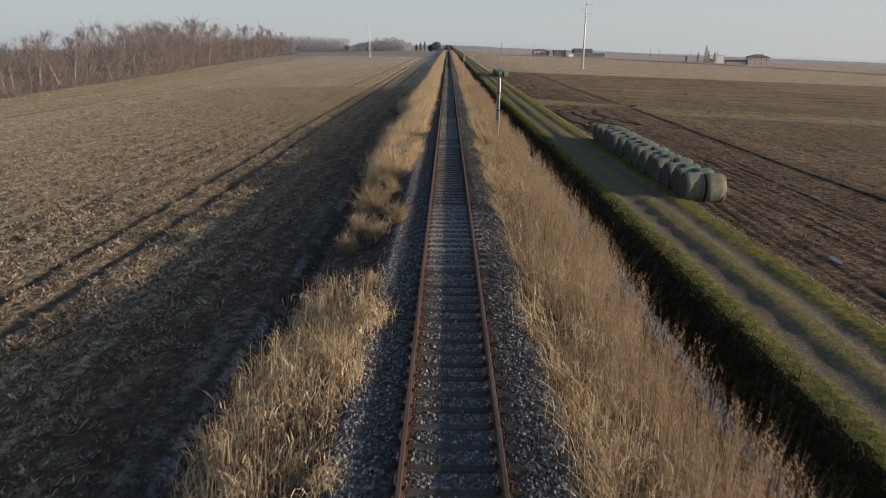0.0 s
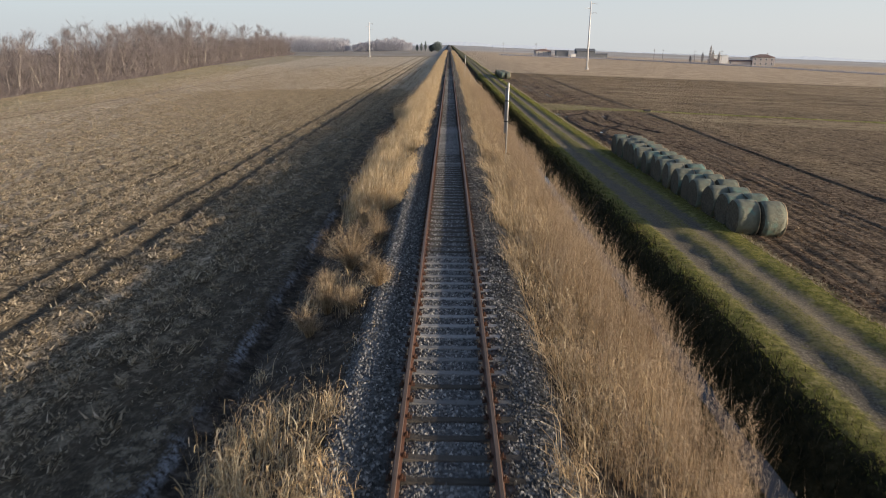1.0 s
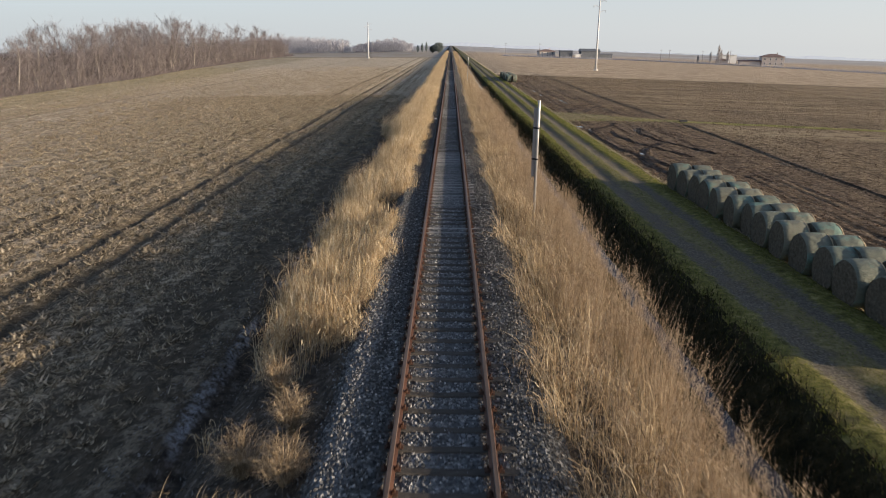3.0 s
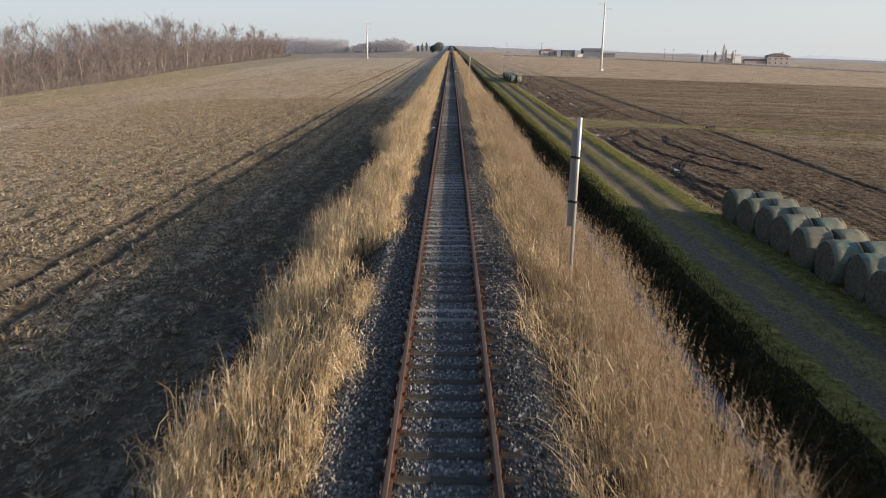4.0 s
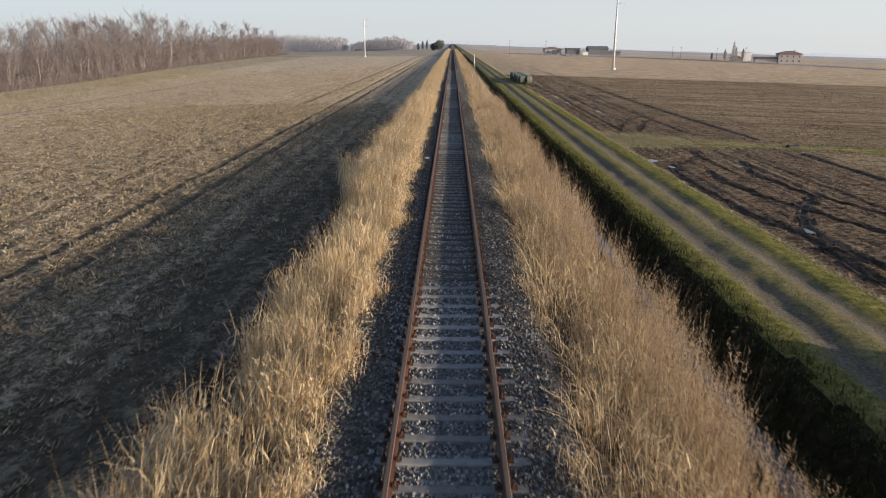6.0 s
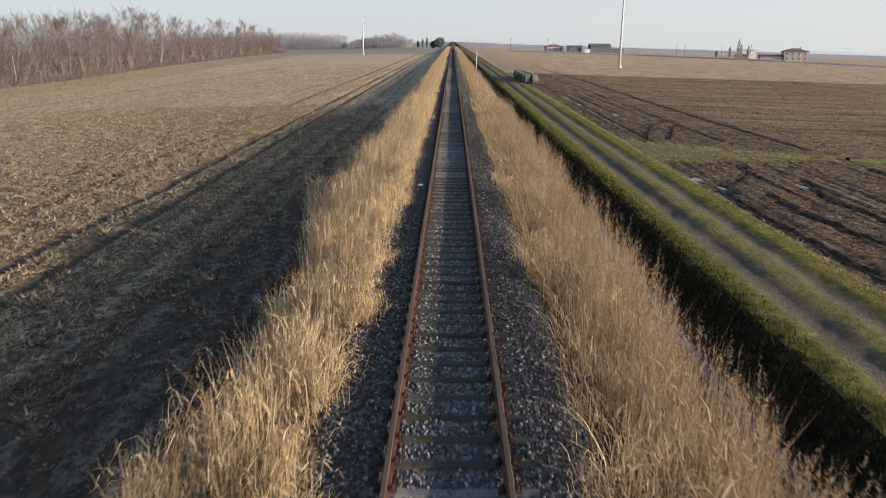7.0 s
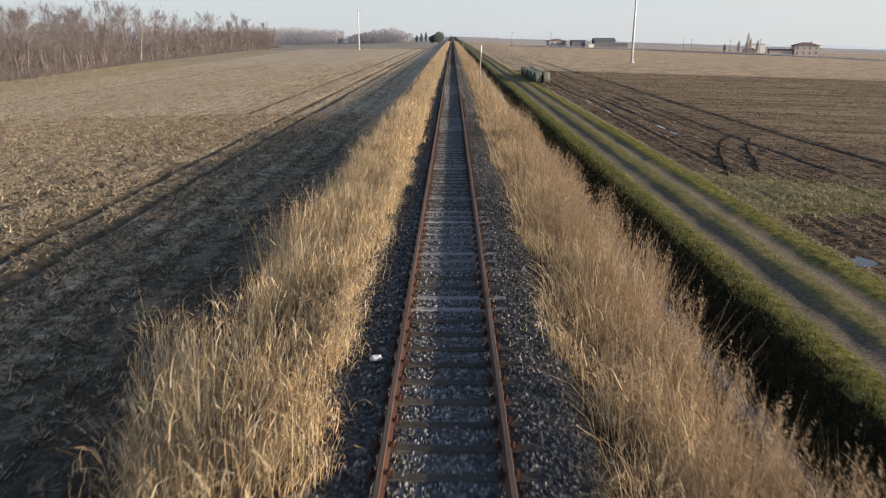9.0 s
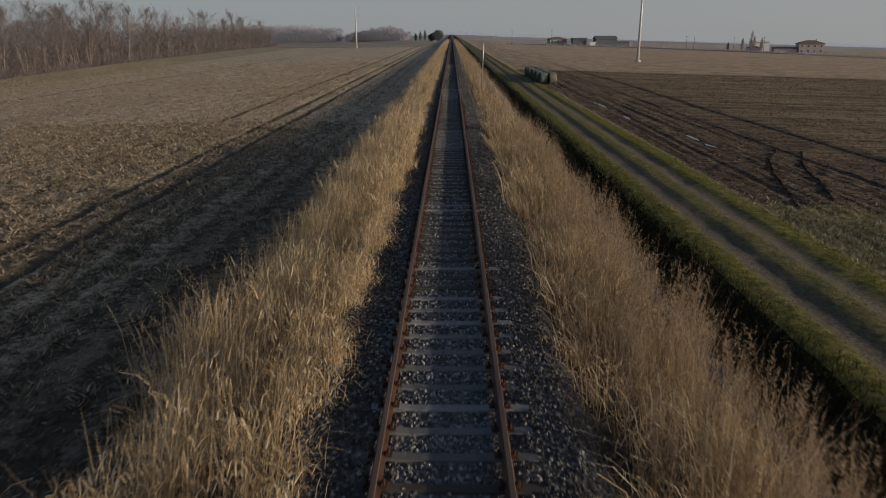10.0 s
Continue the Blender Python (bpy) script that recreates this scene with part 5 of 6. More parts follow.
# ---- trees ----
def grow(seed, height, spread, stems, upright):
    """Branch lines of a bare tree with an egg-shaped crown: (path, radii, level)."""
    r2 = random.Random(seed)
    out = []

    def limb(p, d, length, rad, level):
        n = 6 if level == 0 else 4
        path, radii = [p.copy()], [rad]
        for i in range(n):
            d = (d + Vector((r2.uniform(-1, 1), r2.uniform(-1, 1), r2.uniform(-0.1, 0.6))) * (0.09, 0.20, 0.28)[level]).normalized()
            p = p + d * (length / n)
            path.append(p.copy())
            radii.append(max(0.010, rad * (1 - 0.85 * (i + 1) / n)))
        out.append((path, radii, level))
        if level >= 2:
            return
        count = r2.randint(17, 21) if level == 0 else r2.randint(4, 6)
        for i in range(count):
            f = r2.uniform(0.24, 0.98) if level == 0 else r2.uniform(0.2, 1.0)
            k = min(n - 1, int(f * n))
            q = path[k].lerp(path[k + 1], f * n - k)
            a = r2.uniform(0, math.tau)
            side = Vector((math.cos(a), math.sin(a), 0)) * spread
            if level == 0:
                long = height * 0.35 * math.sin(math.pi * (0.16 + 0.74 * (1 - f))) * r2.uniform(0.7, 1.15)
                nd = (side + Vector((0, 0, upright * (0.55 + 0.9 * f)))).normalized()
            else:
                long = length * r2.uniform(0.3, 0.55)
                nd = (d * 0.7 + side * 0.8 + Vector((0, 0, 0.15))).normalized()
            limb(q, nd, long, max(0.014, radii[k] * 0.42), level + 1)

    for s in range(stems):
        off = Vector((r2.uniform(-0.4, 0.4), r2.uniform(-0.4, 0.4), -0.3)) * (0 if stems == 1 else 1)
        lean = Vector((r2.uniform(-0.08, 0.08), r2.uniform(-0.08, 0.08), 1)) if stems == 1 else Vector((r2.uniform(-0.25, 0.25), r2.uniform(-0.25, 0.25), 1))
        limb(Vector((0, 0, -0.3)) + off, lean.normalized(), height * (0.84 if s == 0 else r2.uniform(0.55, 0.8)), height * 0.012 + 0.02, 0)
    return out


def build_tree(seed, height, spread, stems, upright, bark, twig, twigs=4600, twig_w=0.016):
    lines = grow(seed, height, spread, stems, upright)
    r3 = np.random.default_rng(seed)
    tree = tagged(new("bare_tree"), "bare winter tree with grey-brown branches at the wood edge", "tree", "trees of the wood edge")
    bm, limbs = bmesh.new(), bmesh.new()
    for path, radii, level in lines:
        if level == 0:
            tube(bm, path, radii, 6, False)
    tips = []
    for path, radii, level in lines:
        if level == 1:
            tube(limbs, path[::2], [0.8 * q for q in radii[::2]], 3, False)
        if level == 2:
            tube(limbs, [path[0], path[-1]], [0.8 * radii[0], 0.008], 3, False)
        if level > 0:
            tips += [(path[i].lerp(path[i + 1], r3.random()), (path[i + 1] - path[i]).normalized()) for i in range(0 if level == 2 else 2, len(path) - 1)]
    part("trunk", bm, bark, tree)
    part("bough", limbs, BARK, tree, "dark bare boughs")
    pick = r3.integers(0, len(tips), twigs)
    P = np.array([tips[k][0] for k in pick])
    D = np.array([tips[k][1] for k in pick]) * 0.5 + r3.normal(0, 0.5, (twigs, 3)) + (0, 0, 0.08)
    L = r3.uniform(0.35, 1.25, twigs) * height / 14
    v, q, t = slivers(P[:, 0], P[:, 1], P[:, 2], L * np.clip(D[:, 2], -0.3, 1.2), np.full(twigs, twig_w), L * D[:, 0], L * D[:, 1], r3.uniform(0, math.pi, twigs))
    crown = new("crown", mesh_from("crown", v, [q, t], [twig]))
    crown.parent = tree
    tagged(crown, "haze of fine bare twigs")
    return tree


def build_wood():
    r2 = random.Random(21)
    kinds = [build_tree(31, 13.0, 0.9, 1, 0.75, BARK, TWIG), build_tree(32, 12.0, 0.8, 2, 0.9, PALEBARK, TWIG), build_tree(33, 14.0, 0.75, 1, 0.95, BARK, TWIG),
             build_tree(34, 11.0, 0.9, 2, 0.8, BARK, TWIG), build_tree(35, 13.0, 0.8, 1, 0.8, PALEBARK, TWIG), build_tree(36, 12.0, 1.0, 1, 0.7, BARK, TWIG)]
    used = set()
    spots = []
    yy = 92.0
    while yy < 640:
        for back in (0, 1, 2) if yy < 300 else (0, 1):
            spots.append((np.interp(yy, WOOD_Y, WOOD_X) - 1.5 - back * 4.5 - r2.uniform(0, 3.0), yy + r2.uniform(-1.5, 1.5), back))
        yy += 5.2 if yy < 300 else 12.0
    for x, y, back in spots:
        k = r2.randrange(6)
        if back == 0 and y < 190 and r2.random() < 0.6:
            k = r2.choice((1, 4))
        s = r2.uniform(0.72, 1.30) * (0.85 if back == 0 else 1.05) * np.interp(y, WOOD_Y, WOOD_H) / 10.6
        m = pose(x, y, float(land(x, y)), 0, 0, r2.uniform(0, 360))
        t = kinds[k] if k not in used else copy_thing(kinds[k], m)
        used.add(k)
        t.matrix_basis = m @ Matrix.Diagonal((s, s, s, 1))
    # the tall trees that stand over the wood
    for x, y, s in ((-95, 290, 1.32), (-92, 274, 1.0), (-80, 196, 0.82), (-75, 152, 0.72), (-99, 305, 1.08), (-88, 238, 1.0), (-83, 212, 0.85)):
        t = copy_thing(kinds[2], Matrix.Identity(4))
        t.matrix_basis = pose(x, y, float(land(x, y)), 0, 0, r2.uniform(0, 360)) @ Matrix.Diagonal((s, s, s, 1))
    # brushwood under the trees and the maze of twigs behind them
    n = 46000
    y = 88 + 560 * rng.random(n) ** 1.5
    x = np.interp(y, WOOD_Y, WOOD_X) - rng.gamma(1.6, 3.0, n) + 0.6
    tall = rng.gamma(2.0, 0.5, n).clip(0.15, 3.6)
    lean = rng.uniform(0.3, 1.6, n) * tall
    way = rng.uniform(0, math.tau, n)
    wide = rng.uniform(0.03, 0.07, n) * np.interp(y, [90, 600], [1, 3.2])
    s = slivers(x, y, land(x, y) - 0.05, tall, wide, lean * np.cos(way), lean * np.sin(way), rng.uniform(0, math.pi, n))
    stuff("brushwood", [s], SCRUB, "dense leafless brown brushwood along the wood", "brushwood")
    n = 150000
    y = 86 + 565 * rng.random(n) ** 1.4
    x = np.interp(y, WOOD_Y, WOOD_X) - 3.0 - rng.gamma(2.0, 4.0, n)
    high = np.interp(y, WOOD_Y, WOOD_H) * (0.84 + 0.16 * np.sin(y * 0.35 + x * 0.2) + 0.08 * np.sin(y * 1.1))
    z = land(x, y) + high * rng.beta(1.5, 1.5, n)
    tall = rng.uniform(-0.3, 1.2, n)
    lean = rng.uniform(0.3, 1.4, n)
    way = rng.uniform(0, math.tau, n)
    wide = rng.uniform(0.035, 0.08, n) * np.interp(y, [90, 200, 600], [1.0, 2.0, 4.5]) * np.where(rng.random(n) < np.interp(y, [90, 150], [0.45, 1.0]), 1.0, 0.25)
    s = slivers(x, y, z, tall, wide, lean * np.cos(way), lean * np.sin(way), rng.uniform(0, math.pi, n))
    stuff("wood_interior", [s], SCRUB, "maze of bare twigs inside the winter wood", "wood")
    # the far wood behind the fields
    n = 42000
    y = 820 + rng.uniform(0, 60, n)
    k = rng.random(n)
    x = np.where(k < 0.55, rng.uniform(-215, -112, n), rng.uniform(-104, -42, n))
    high = np.interp(x, [-215, -160, -112, -104, -75, -58, -42], [19, 17.5, 13.5, 7.5, 13, 14.5, 7.5]) * (0.85 + 0.1 * np.sin(x * 0.7) + 0.08 * np.sin(x * 2.3))
    z = land(x, y) + high * rng.beta(1.3, 1.2, n)
    tall = rng.uniform(0.8, 2.6, n)
    lean = rng.uniform(0.1, 1.6, n)
    way = rng.uniform(0, math.tau, n)
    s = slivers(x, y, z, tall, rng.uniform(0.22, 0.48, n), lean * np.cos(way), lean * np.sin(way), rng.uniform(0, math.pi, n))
    stuff("far_wood", [s], HAZETWIG, "far winter wood beyond the fields, haze put in as grey-blue", "wood")
    # low hedge along the far road
    n = 14000
    k = rng.random(n)
    x = np.interp(k, [0, 0.35, 0.7, 1.0], [40, 130, 196, 232]) + rng.normal(0, 0.8, n)
    y = np.interp(k, [0, 0.35, 0.7, 1.0], [604, 604, 525, 390]) + rng.normal(0, 1.0, n)
    tall = rng.gamma(2.0, 0.35, n).clip(0.1, 2.0)
    lean = rng.uniform(0.1, 0.6, n)
    way = rng.uniform(0, math.tau, n)
    s = blades(x, y, land(x, y) - 0.05, tall, rng.uniform(0.1, 0.25, n), lean * np.cos(way), lean * np.sin(way), 0.0, rng.uniform(0, math.pi, n))
    stuff("far_hedge", [s], HAZETWIG, "low dark hedge along the far road", "hedge")


# ---- farms ----
PLASTER = plain("pinkish_plaster", (0.496, 0.446, 0.422), 0.9, 0.2, 0, 0.06, 0.8)
WHITEWALL = plain("white_wall", (0.74, 0.74, 0.73), 0.85, 0.2, 0, 0.06, 0.6)
ROOFTILE = plain("brown_roof_tiles", (0.210, 0.154, 0.140), 0.9, 0.2, 0, 0.2, 2.0)
DARKWALL = plain("dark_barn_wall", (0.150, 0.163, 0.182), 0.9, 0.2, 0, 0.15, 0.6)
PANE = plain("dark_window_glass", (0.12, 0.13, 0.15), 0.15, 0.5)


def build_house(name, label, x, y, w, d, h, roof_h, wall_mat, roof_mat, turn, hipped, windows):
    foot = float(land(x, y))
    ho = tagged(new(name), label, "building", "far farm buildings")
    ho.matrix_basis = pose(x, y, foot - 0.3, 0, 0, turn)
    bm = bmesh.new()
    box(bm, -w / 2, w / 2, -d / 2, d / 2, 0, h, 0.03)
    wall = part("wall", bm, wall_mat, ho)
    bm = bmesh.new()
    o = 0.5
    ridge = w / 2 - (d / 2 if hipped else -o)
    b = [bm.verts.new(p) for p in ((-w / 2 - o, -d / 2 - o, h), (w / 2 + o, -d / 2 - o, h), (w / 2 + o, d / 2 + o, h), (-w / 2 - o, d / 2 + o, h))]
    e = [bm.verts.new((v.co.x, v.co.y, h + 0.22)) for v in b]
    r = [bm.verts.new((-ridge, 0, h + roof_h)), bm.verts.new((ridge, 0, h + roof_h))]
    bm.faces.new(b)
    for k in range(4):
        bm.faces.new((b[k], b[(k + 1) % 4], e[(k + 1) % 4], e[k]))
    bm.faces.new((e[0], e[1], r[1], r[0]))
    bm.faces.new((e[2], e[3], r[0], r[1]))
    bm.faces.new((e[1], e[2], r[1]))
    bm.faces.new((e[3], e[0], r[0]))
    bmesh.ops.recalc_face_normals(bm, faces=bm.faces[:])
    roof = part("roof", bm, roof_mat, ho)
    if windows:
        bm = bmesh.new()
        box(bm, w * 0.2, w * 0.2 + 0.7, 0.2, 0.9, h + roof_h * 0.5, h + roof_h + 0.9, 0.03)
        part("chimney", bm, wall_mat, roof)
    cols, rows = windows or (0, 0)
    for cc in range(cols):
        for rr in range(rows):
            xx = -w / 2 + w * (cc + 0.5) / cols
            zz = h * (rr + 0.5) / rows
            bm = bmesh.new()
            box(bm, xx - 0.65, xx + 0.65, -d / 2 - 0.06, -d / 2 + 0.1, zz - 0.85, zz + 0.85, 0.02)
            wi = part("window", bm, WHITEWALL, ho)
            bm = bmesh.new()
            box(bm, xx - 0.52, xx + 0.52, -d / 2 - 0.09, -d / 2 - 0.05, zz - 0.72, zz + 0.72)
            part("pane", bm, PANE, wi)
    return ho


def build_far():
    build_house("farmhouse", "two-storey pinkish farmhouse with a brown hipped roof", 247, 613, 16, 11, 6.4, 2.3, PLASTER, ROOFTILE, -12, True, (4, 2))
    build_house("farm_annex", "low pale farm annex beside the farmhouse", 231, 616, 15, 8, 2.6, 1.2, PLASTER, ROOFTILE, -12, False, None)
    build_house("white_shed", "white flat farm shed behind poplars", 223, 640, 11, 12, 6.5, 0.7, WHITEWALL, WHITEWALL, -8, False, None)
    build_house("low_house", "small low farmhouse with brown roof", 212, 622, 9, 8, 2.6, 1.5, PLASTER, ROOFTILE, -20, True, None)
    build_house("barn", "large dark barn with an arched hay roof", 114, 653, 15, 18, 5.6, 2.2, DARKWALL, DARKWALL, -4, False, None)
    build_house("barn", "dark flat-roofed barn beside a larger one", 95, 655, 10, 14, 5.0, 0.8, DARKWALL, DARKWALL, -4, False, None)
    build_house("white_shed", "small white shed by the barns", 102.3, 640, 4, 4, 2.8, 0.5, WHITEWALL, WHITEWALL, 0, False, None)
    build_house("farmhouse", "pale farmhouse beside the dark barns", 80.5, 668, 13, 10, 4.2, 1.9, PLASTER, ROOFTILE, 5, True, (3, 2))
    build_house("long_shed", "long low grey shed", 133, 700, 18, 12, 3.2, 0.8, DARKWALL, DARKWALL, 0, False, None)


def build_poplar(x, y, h, w, material, label, group, n=900):
    r3 = np.random.default_rng(int(abs(x) * 7 + h * 13))
    t = tagged(new("poplar_tree"), label, "tree", group)
    t.matrix_basis = pose(x, y, float(land(x, y)))
    bm = bmesh.new()
    tube(bm, [(0, 0, -0.3), (0.05, 0, h * 0.5), (0, 0.05, h * 0.95)], [h * 0.022, h * 0.014, 0.03], 7)
    part("trunk", bm, BARK, t)
    f = r3.beta(1.2, 1.3, n)
    rad = w / 2 * np.sin(np.clip(f, 0.02, 1) ** 0.75 * math.pi) ** 0.7 * r3.uniform(0.1, 1.0, n)
    a = r3.uniform(0, math.tau, n)
    v, q, k = blades(rad * np.cos(a), rad * np.sin(a), h * (0.08 + 0.90 * f), r3.uniform(0.5, 1.5, n), np.full(n, 0.09), 0.25 * np.cos(a), 0.25 * np.sin(a), 0.0, r3.uniform(0, math.pi, n))
    crown = new("crown", mesh_from("crown", v, [q, k], [material]))
    crown.parent = t


def build_poplars():
    for x, y, h, w in ((199.5, 595, 13.0, 3.2), (194, 596, 7.5, 2.0), (206, 594, 8.5, 2.2), (202.5, 598, 9.5, 2.2), (186, 600, 4.6, 1.8)):
        build_poplar(x, y, h, w, PALETWIG, "slender bare poplar beside the far farm", "farm poplars")
    for x, y, h, w in ((-27.5, 760, 8.0, 2.6), (-23.5, 762, 9.0, 2.4), (-32.0, 765, 6.0, 3.0)):
        build_poplar(x, y, h, w, EVERGREEN, "slim dark conifer near the distant track", "far conifers", 1200)


def build_ridge():
    """Low far woods at the edge of the plain."""
    r2 = random.Random(17)
    for y0, x0, x1, base, seed in ((3300, -1900, 600, 12.0, 1), (2600, 150, 3300, 9.0, 2)):
        xs = np.arange(x0, x1, 14.0)
        hs = base * (0.65 + 0.35 * np.sin(xs * 0.004 + seed) + 0.25 * np.sin(xs * 0.021) + 0.12 * rng.normal(0, 1, len(xs)))
        z0 = land(xs, np.full(len(xs), y0)) - 2
        n = len(xs)
        v = np.concatenate([np.stack([xs, 0 * xs + y0, z0], -1), np.stack([xs, 0 * xs + y0 + 6, z0 + 2 + hs.clip(2, 40)], -1), np.stack([xs, 0 * xs + y0 + 60, z0], -1)])
        k = np.arange(n - 1)
        q = np.concatenate([np.stack([k, k + 1, k + n + 1, k + n], -1), np.stack([k + n, k + n + 1, k + 2 * n + 1, k + 2 * n], -1)])
        tagged(new("backdrop", mesh_from("backdrop", v, [q], [FARWOOD])), "woods on the horizon, haze put in as pale colour and glow", "backdrop", kind="structure")


# distance haze is put into this colour and into a faint glow
FARWOOD = plain("far_wood_haze_glow", (0.180, 0.187, 0.202), 1.0, 0.0, 0, 0.06, 0.01)
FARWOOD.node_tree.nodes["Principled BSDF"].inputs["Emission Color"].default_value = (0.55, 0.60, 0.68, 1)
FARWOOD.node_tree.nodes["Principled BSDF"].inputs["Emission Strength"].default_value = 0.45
PALETWIG = blade_mat("pale_far_twigs", [(0.0, (0.36, 0.345, 0.35)), (1.0, (0.50, 0.48, 0.48))], 0.3)


def build_evergreens():
    """Dark round trees at the end of the line."""
    for x, y, w, h in ((-11.2, 700, 9.5, 9.4), (-16.2, 703, 5.0, 6.4)):
        r3 = np.random.default_rng(int(abs(x) * 10))
        t = tagged(new("evergreen_tree"), "dark round evergreen tree beside the distant track", "tree", "evergreens by the track")
        t.matrix_basis = pose(x, y, float(land(x, y)))
        bm = bmesh.new()
        tube(bm, [(0, 0, -0.3), (0.1, 0, h * 0.4), (0, 0.1, h * 0.8)], [0.35, 0.25, 0.08], 7)
        part("trunk", bm, BARK, t)
        n = 7000
        d = r3.normal(0, 1, (n, 3))
        d /= np.linalg.norm(d, axis=1)[:, None]
        rad = r3.uniform(0.55, 1.0, n) * (1 + 0.16 * np.sin(d[:, 0] * 7) * np.sin(d[:, 2] * 6 + 1))
        P = d * rad[:, None] * (w / 2, w / 2, h * 0.46) + (0, 0, h * 0.5)
        v, q, f = blades(P[:, 0], P[:, 1], P[:, 2], r3.uniform(-0.2, 0.6, n), np.full(n, 0.3), d[:, 0] * 0.5, d[:, 1] * 0.5, 0.0, r3.uniform(0, math.pi, n))
        crown = new("crown", mesh_from("crown", v, [q, f], [EVERGREEN]))
        crown.parent = t


def water_mat():
    m = Mat("puddle_water", 0.04, 0.5)
    m.color(m.mix(m.noise(1.5, 3), (0.035, 0.030, 0.024), (0.06, 0.05, 0.04)))
    return m.m


WATER = water_mat()


def build_puddle(x, y, rx, ry, seed):
    r2 = random.Random(seed)
    bm = bmesh.new()
    ring = []
    for k in range(26):
        a = k * math.tau / 26
        q = 1 + 0.22 * math.sin(a * 2 + seed) + 0.16 * math.sin(a * 5 + 2 * seed) + r2.uniform(-0.06, 0.06)
        ring.append((x + rx * q * math.cos(a), y + ry * q * math.sin(a)))
    px, py = np.array(ring).T
    level = float(np.percentile(land(px, py), 70)) + 0.012
    top = [bm.verts.new((a, b, level)) for a, b in ring]
    low = [bm.verts.new((a, b, level - 0.15)) for a, b in ring]
    bm.faces.new(top)
    for k in range(26):
        bm.faces.new((low[k], low[(k + 1) % 26], top[(k + 1) % 26], top[k]))
    bmesh.ops.recalc_face_normals(bm, faces=bm.faces[:])
    tagged(part("puddle", bm, WATER), "shallow rain puddle in a muddy wheel rut", "puddle", "field puddles")


def build_wheel_ruts():
    """Wet churned wheel ruts, with low rims of pressed mud."""
    r2 = random.Random(5)
    for line, wide, deep in RUT_LINES:
        pts = np.array(line)
        at = np.concatenate([[0], np.cumsum(np.hypot(*np.diff(pts, axis=0).T))])
        t = np.arange(0, at[-1], 0.22)
        px, py = np.interp(t, at, pts[:, 0]), np.interp(t, at, pts[:, 1])
        for _ in range(10):
            px[1:-1], py[1:-1] = (px[:-2] + 2 * px[1:-1] + px[2:]) / 4, (py[:-2] + 2 * py[1:-1] + py[2:]) / 4
        gx, gy = np.gradient(px), np.gradient(py)
        g = np.hypot(gx, gy)
        nx, ny = gy / g, -gx / g
        rows = []
        for k, (off, up) in enumerate(((-0.95, 0.0), (-0.62, 0.055), (-0.34, 0.012), (0.0, 0.008), (0.34, 0.012), (0.62, 0.055), (0.95, 0.0))):
            w = off * wide * (1 + 0.18 * np.sin(t * 2.3 + k) + 0.12 * np.sin(t * 5.1 + 2 * k))
            x, y = px + nx * w, py + ny * w
            rise = up * (1 + 0.6 * np.sin(t * 3.7 + k * 2) + 0.4 * np.sin(t * 8.3 + k))
            rows.append(np.stack([x, y, land(x, y) + np.where(up > 0, np.maximum(rise, 0.006), -0.03)], -1))
        n = len(t)
        k = np.arange(n - 1)
        q = np.concatenate([np.stack([r * n + k, (r + 1) * n + k, (r + 1) * n + k + 1, r * n + k + 1], -1) for r in range(len(rows) - 1)])
        tagged(new("wheel_rut", mesh_from("wheel_rut", np.concatenate(rows), [q], [MUD], None, True)), "dark wet tractor wheel rut curving through the soil", "wheel rut", "tractor ruts")


def mud_mat():
    m = Mat("wet_mud", 0.8, 0.15)
    m.color(m.ramp(m.crisp(7, 6, 0.75), [(0.3, (0.024, 0.017, 0.012)), (0.6, (0.060, 0.042, 0.030)), (0.85, (0.13, 0.095, 0.066))]))
    return m.rough(m.ramp(m.noise(3, 4), [(0.4, (0.6, 0.6, 0.6)), (0.65, (0.95, 0.95, 0.95))])).bump(m.noise(14, 6, 0.75), 0.9, 0.05).m


MUD = mud_mat()


def build_ditch_water():
    """Still water on the floor of the ditch, with an uneven edge."""
    ys = np.concatenate([np.arange(20, 150, 0.6), np.arange(150, 700, 10.0)])
    shift = lane_shift(ys)
    west = 6.0 + 0.8 * shift + 0.08 * np.sin(ys * 1.3)
    east = 6.45 + shift + 0.07 * np.sin(ys * 0.9 + 1) + 0.04 * np.sin(ys * 3.7)
    n = len(ys)
    v = np.concatenate([np.stack([west, ys, 0 * ys - 2.70], -1), np.stack([east, ys, 0 * ys - 2.70], -1)])
    k = np.arange(n - 1)
    q = np.stack([k, k + n, k + n + 1, k + 1], -1)
    tagged(new("water", mesh_from("water", v, [q], [WATER], None, True)), "still dark water in the ditch below the reeds", "water", kind="structure")


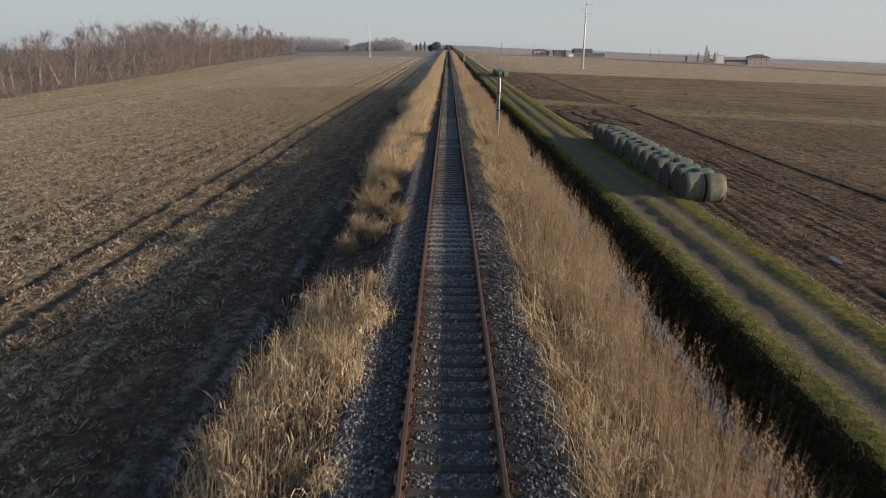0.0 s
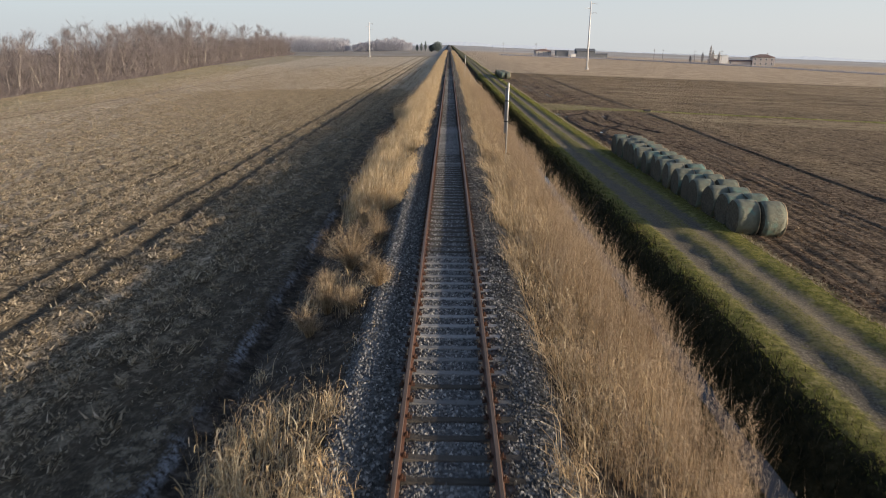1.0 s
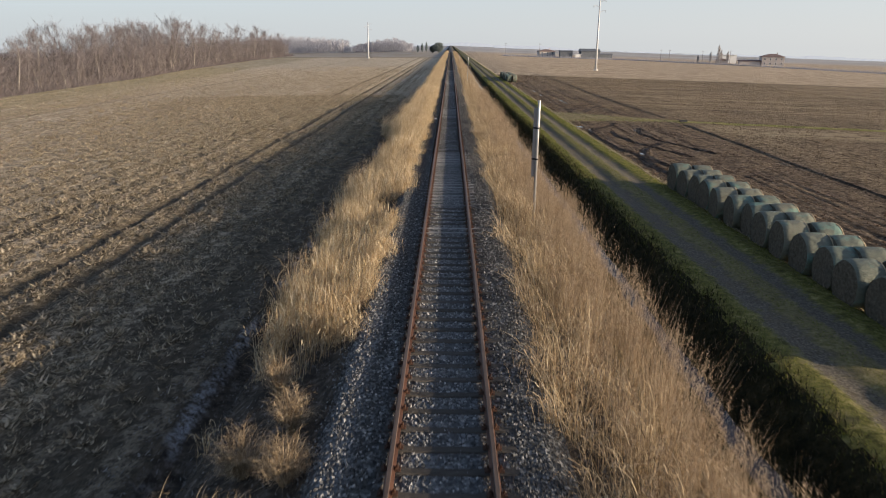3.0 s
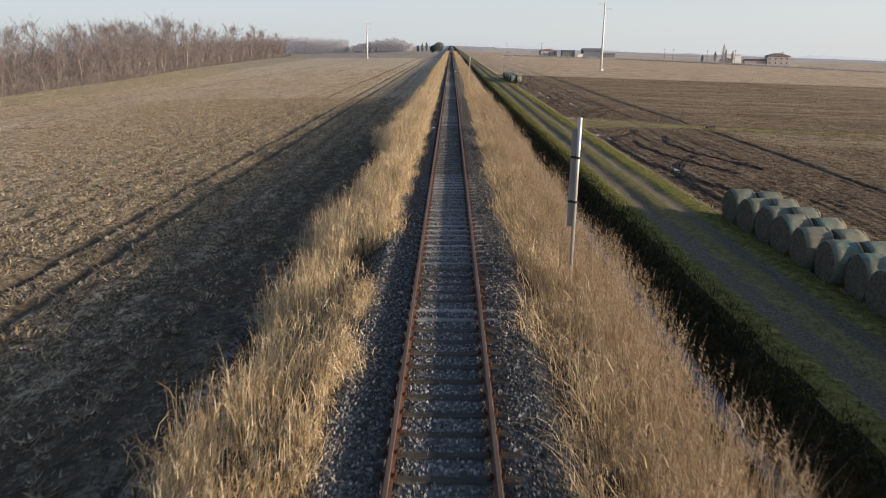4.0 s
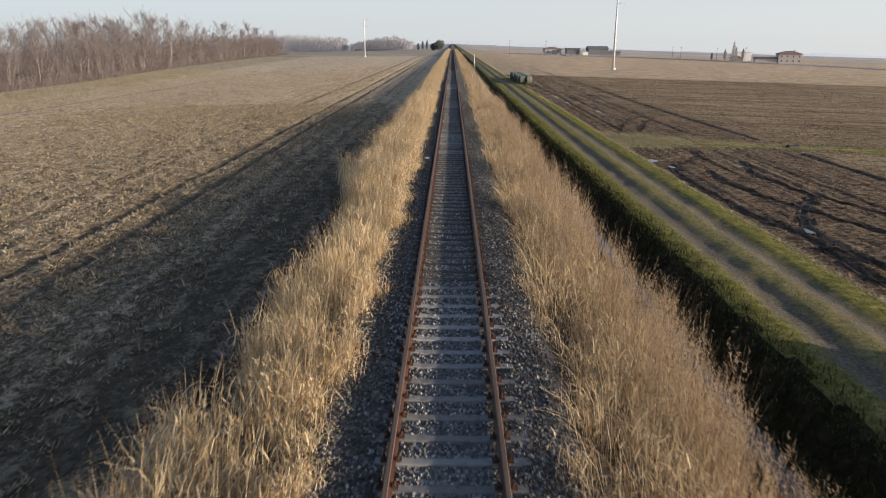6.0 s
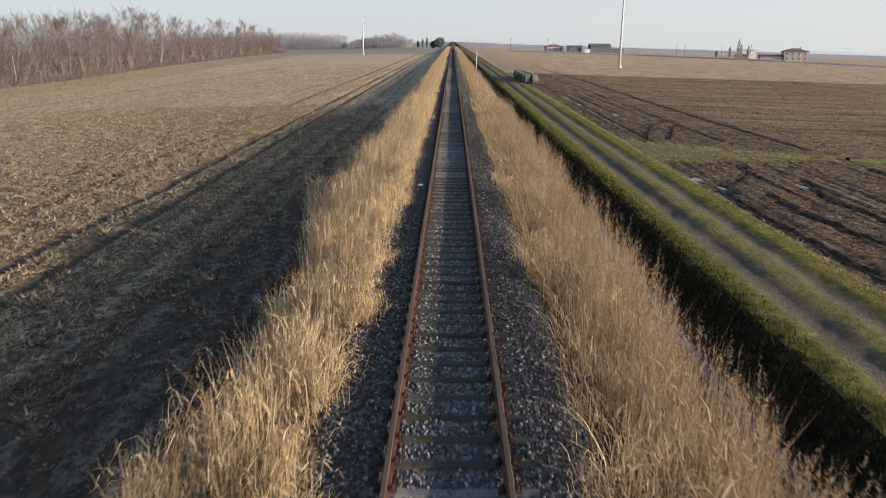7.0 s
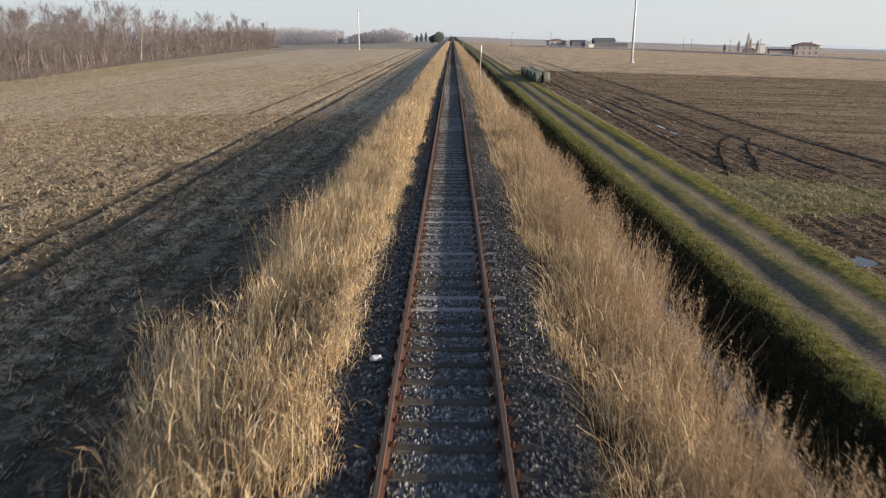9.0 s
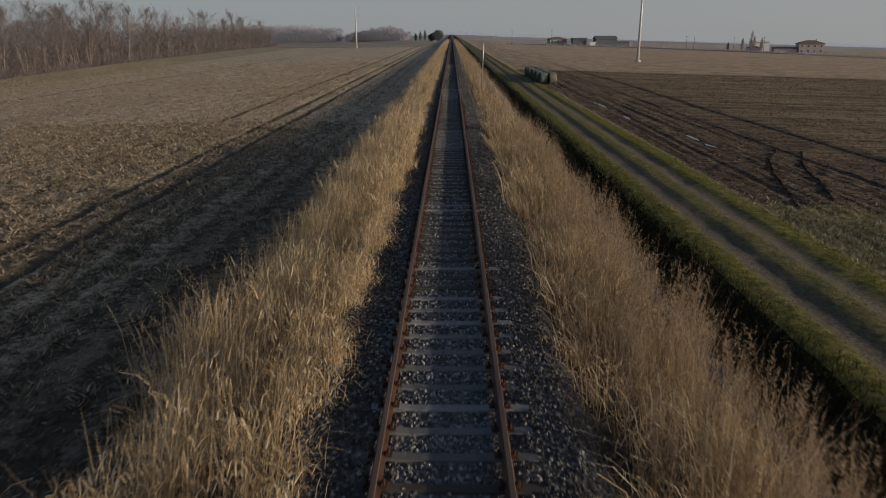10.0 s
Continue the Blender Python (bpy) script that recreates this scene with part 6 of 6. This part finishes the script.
def build_culvert():
    x, y = 25.2, 116.9
    z = float(land(x, y))
    c = tagged(new("culvert_pipe"), "dark concrete culvert pipe in the grass strip", "culvert")
    c.matrix_basis = pose(x, y, z + 0.02, 0, 0, 8)
    bm = bmesh.new()
    outer, inner = [], []
    for s in (-0.4, 0.4):
        outer.append([bm.verts.new((s, 0.22 * math.cos(k * math.tau / 16), 0.22 * math.sin(k * math.tau / 16))) for k in range(16)])
        inner.append([bm.verts.new((s, 0.17 * math.cos(k * math.tau / 16), 0.17 * math.sin(k * math.tau / 16))) for k in range(16)])
    for k in range(16):
        j = (k + 1) % 16
        bm.faces.new((outer[0][k], outer[0][j], outer[1][j], outer[1][k]))
        bm.faces.new((inner[0][j], inner[0][k], inner[1][k], inner[1][j]))
        for e in (0, 1):
            bm.faces.new((outer[e][k], outer[e][j], inner[e][j], inner[e][k]))
    bmesh.ops.recalc_face_normals(bm, faces=bm.faces[:])
    part("pipe", bm, CLAMP, c)


def build_litter():
    x, y = -1.12, 97.8
    r2 = random.Random(4)
    bm = bmesh.new()
    bmesh.ops.create_icosphere(bm, subdivisions=2, radius=0.09)
    for v in bm.verts:
        v.co = Vector((v.co.x * 1.1, v.co.y * 0.9, v.co.z * 0.6)) * r2.uniform(0.75, 1.2) + Vector((x, y, float(land(x, y)) + 0.06))
    tagged(part("plastic_litter", bm, WHITEWALL), "crumpled white plastic litter on the ballast", "litter")


POLEWOOD = plain("weathered_pole_wood", (0.20, 0.19, 0.19), 0.9, 0.1, 0, 0.2, 1.0)


def build_poles():
    r2 = random.Random(9)
    for x, y, h in ((-99.6, 726, 10), (62, 560, 10), (48, 690, 10), (158, 600, 9), (176, 640, 9), (186, 590, 9), (210, 600, 10), (-104, 470, 13)):
        p = tagged(new("utility_pole"), "thin far utility pole", "pole", "far utility poles")
        p.matrix_basis = pose(x, y, float(land(x, y)), r2.uniform(-1, 1), r2.uniform(-1, 1), 0)
        bm = bmesh.new()
        tube(bm, [(0, 0, -0.5), (0, 0, h)], [0.15, 0.11], 8)
        part("mast", bm, POLEWOOD, p)
        for low in (0.8, 1.9) if h > 12 else (0.8,):
            bm = bmesh.new()
            box(bm, -0.9, 0.9, -0.06, 0.06, h - low, h - low + 0.15, 0.01)
            part("cross_arm", bm, POLEWOOD, p)


build_bales()
build_post(3.19, 64.3, 0.0, 0.4, 3.9, True)
build_post(2.95, 165.0, 0, 1.5, 3.75, False)
build_post(3.2, 300.0, 0, 0.5, 2.6, False)
build_pylon(51.0, 299.0, 24.0, 0.42, 0.20, "tall white tubular power pylon standing in the field")
build_pylon(-48.0, 473.0, 20.0, 0.42, 0.22, "white tubular power pylon at the far field edge")
build_wood()
build_far()
build_poplars()
build_ridge()
build_evergreens()
build_poles()
for px, py, rx, ry, seed in ((12.6, 108.5, 0.30, 0.60, 1), (14.1, 91.2, 0.16, 0.55, 2), (13.25, 106.6, 0.15, 0.45, 3), (14.4, 164.5, 0.16, 1.5, 4), (15.9, 142.5, 0.18, 1.1, 5), (14.7, 43.2, 0.16, 0.5, 6), (14.3, 154.2, 0.16, 1.4, 7), (17.6, 107.2, 0.14, 0.4, 8), (15.9, 139.2, 0.15, 0.8, 9)):
    build_puddle(px, py, rx, ry, seed)
build_wheel_ruts()
build_ditch_water()
build_culvert()
build_litter()
build_track()
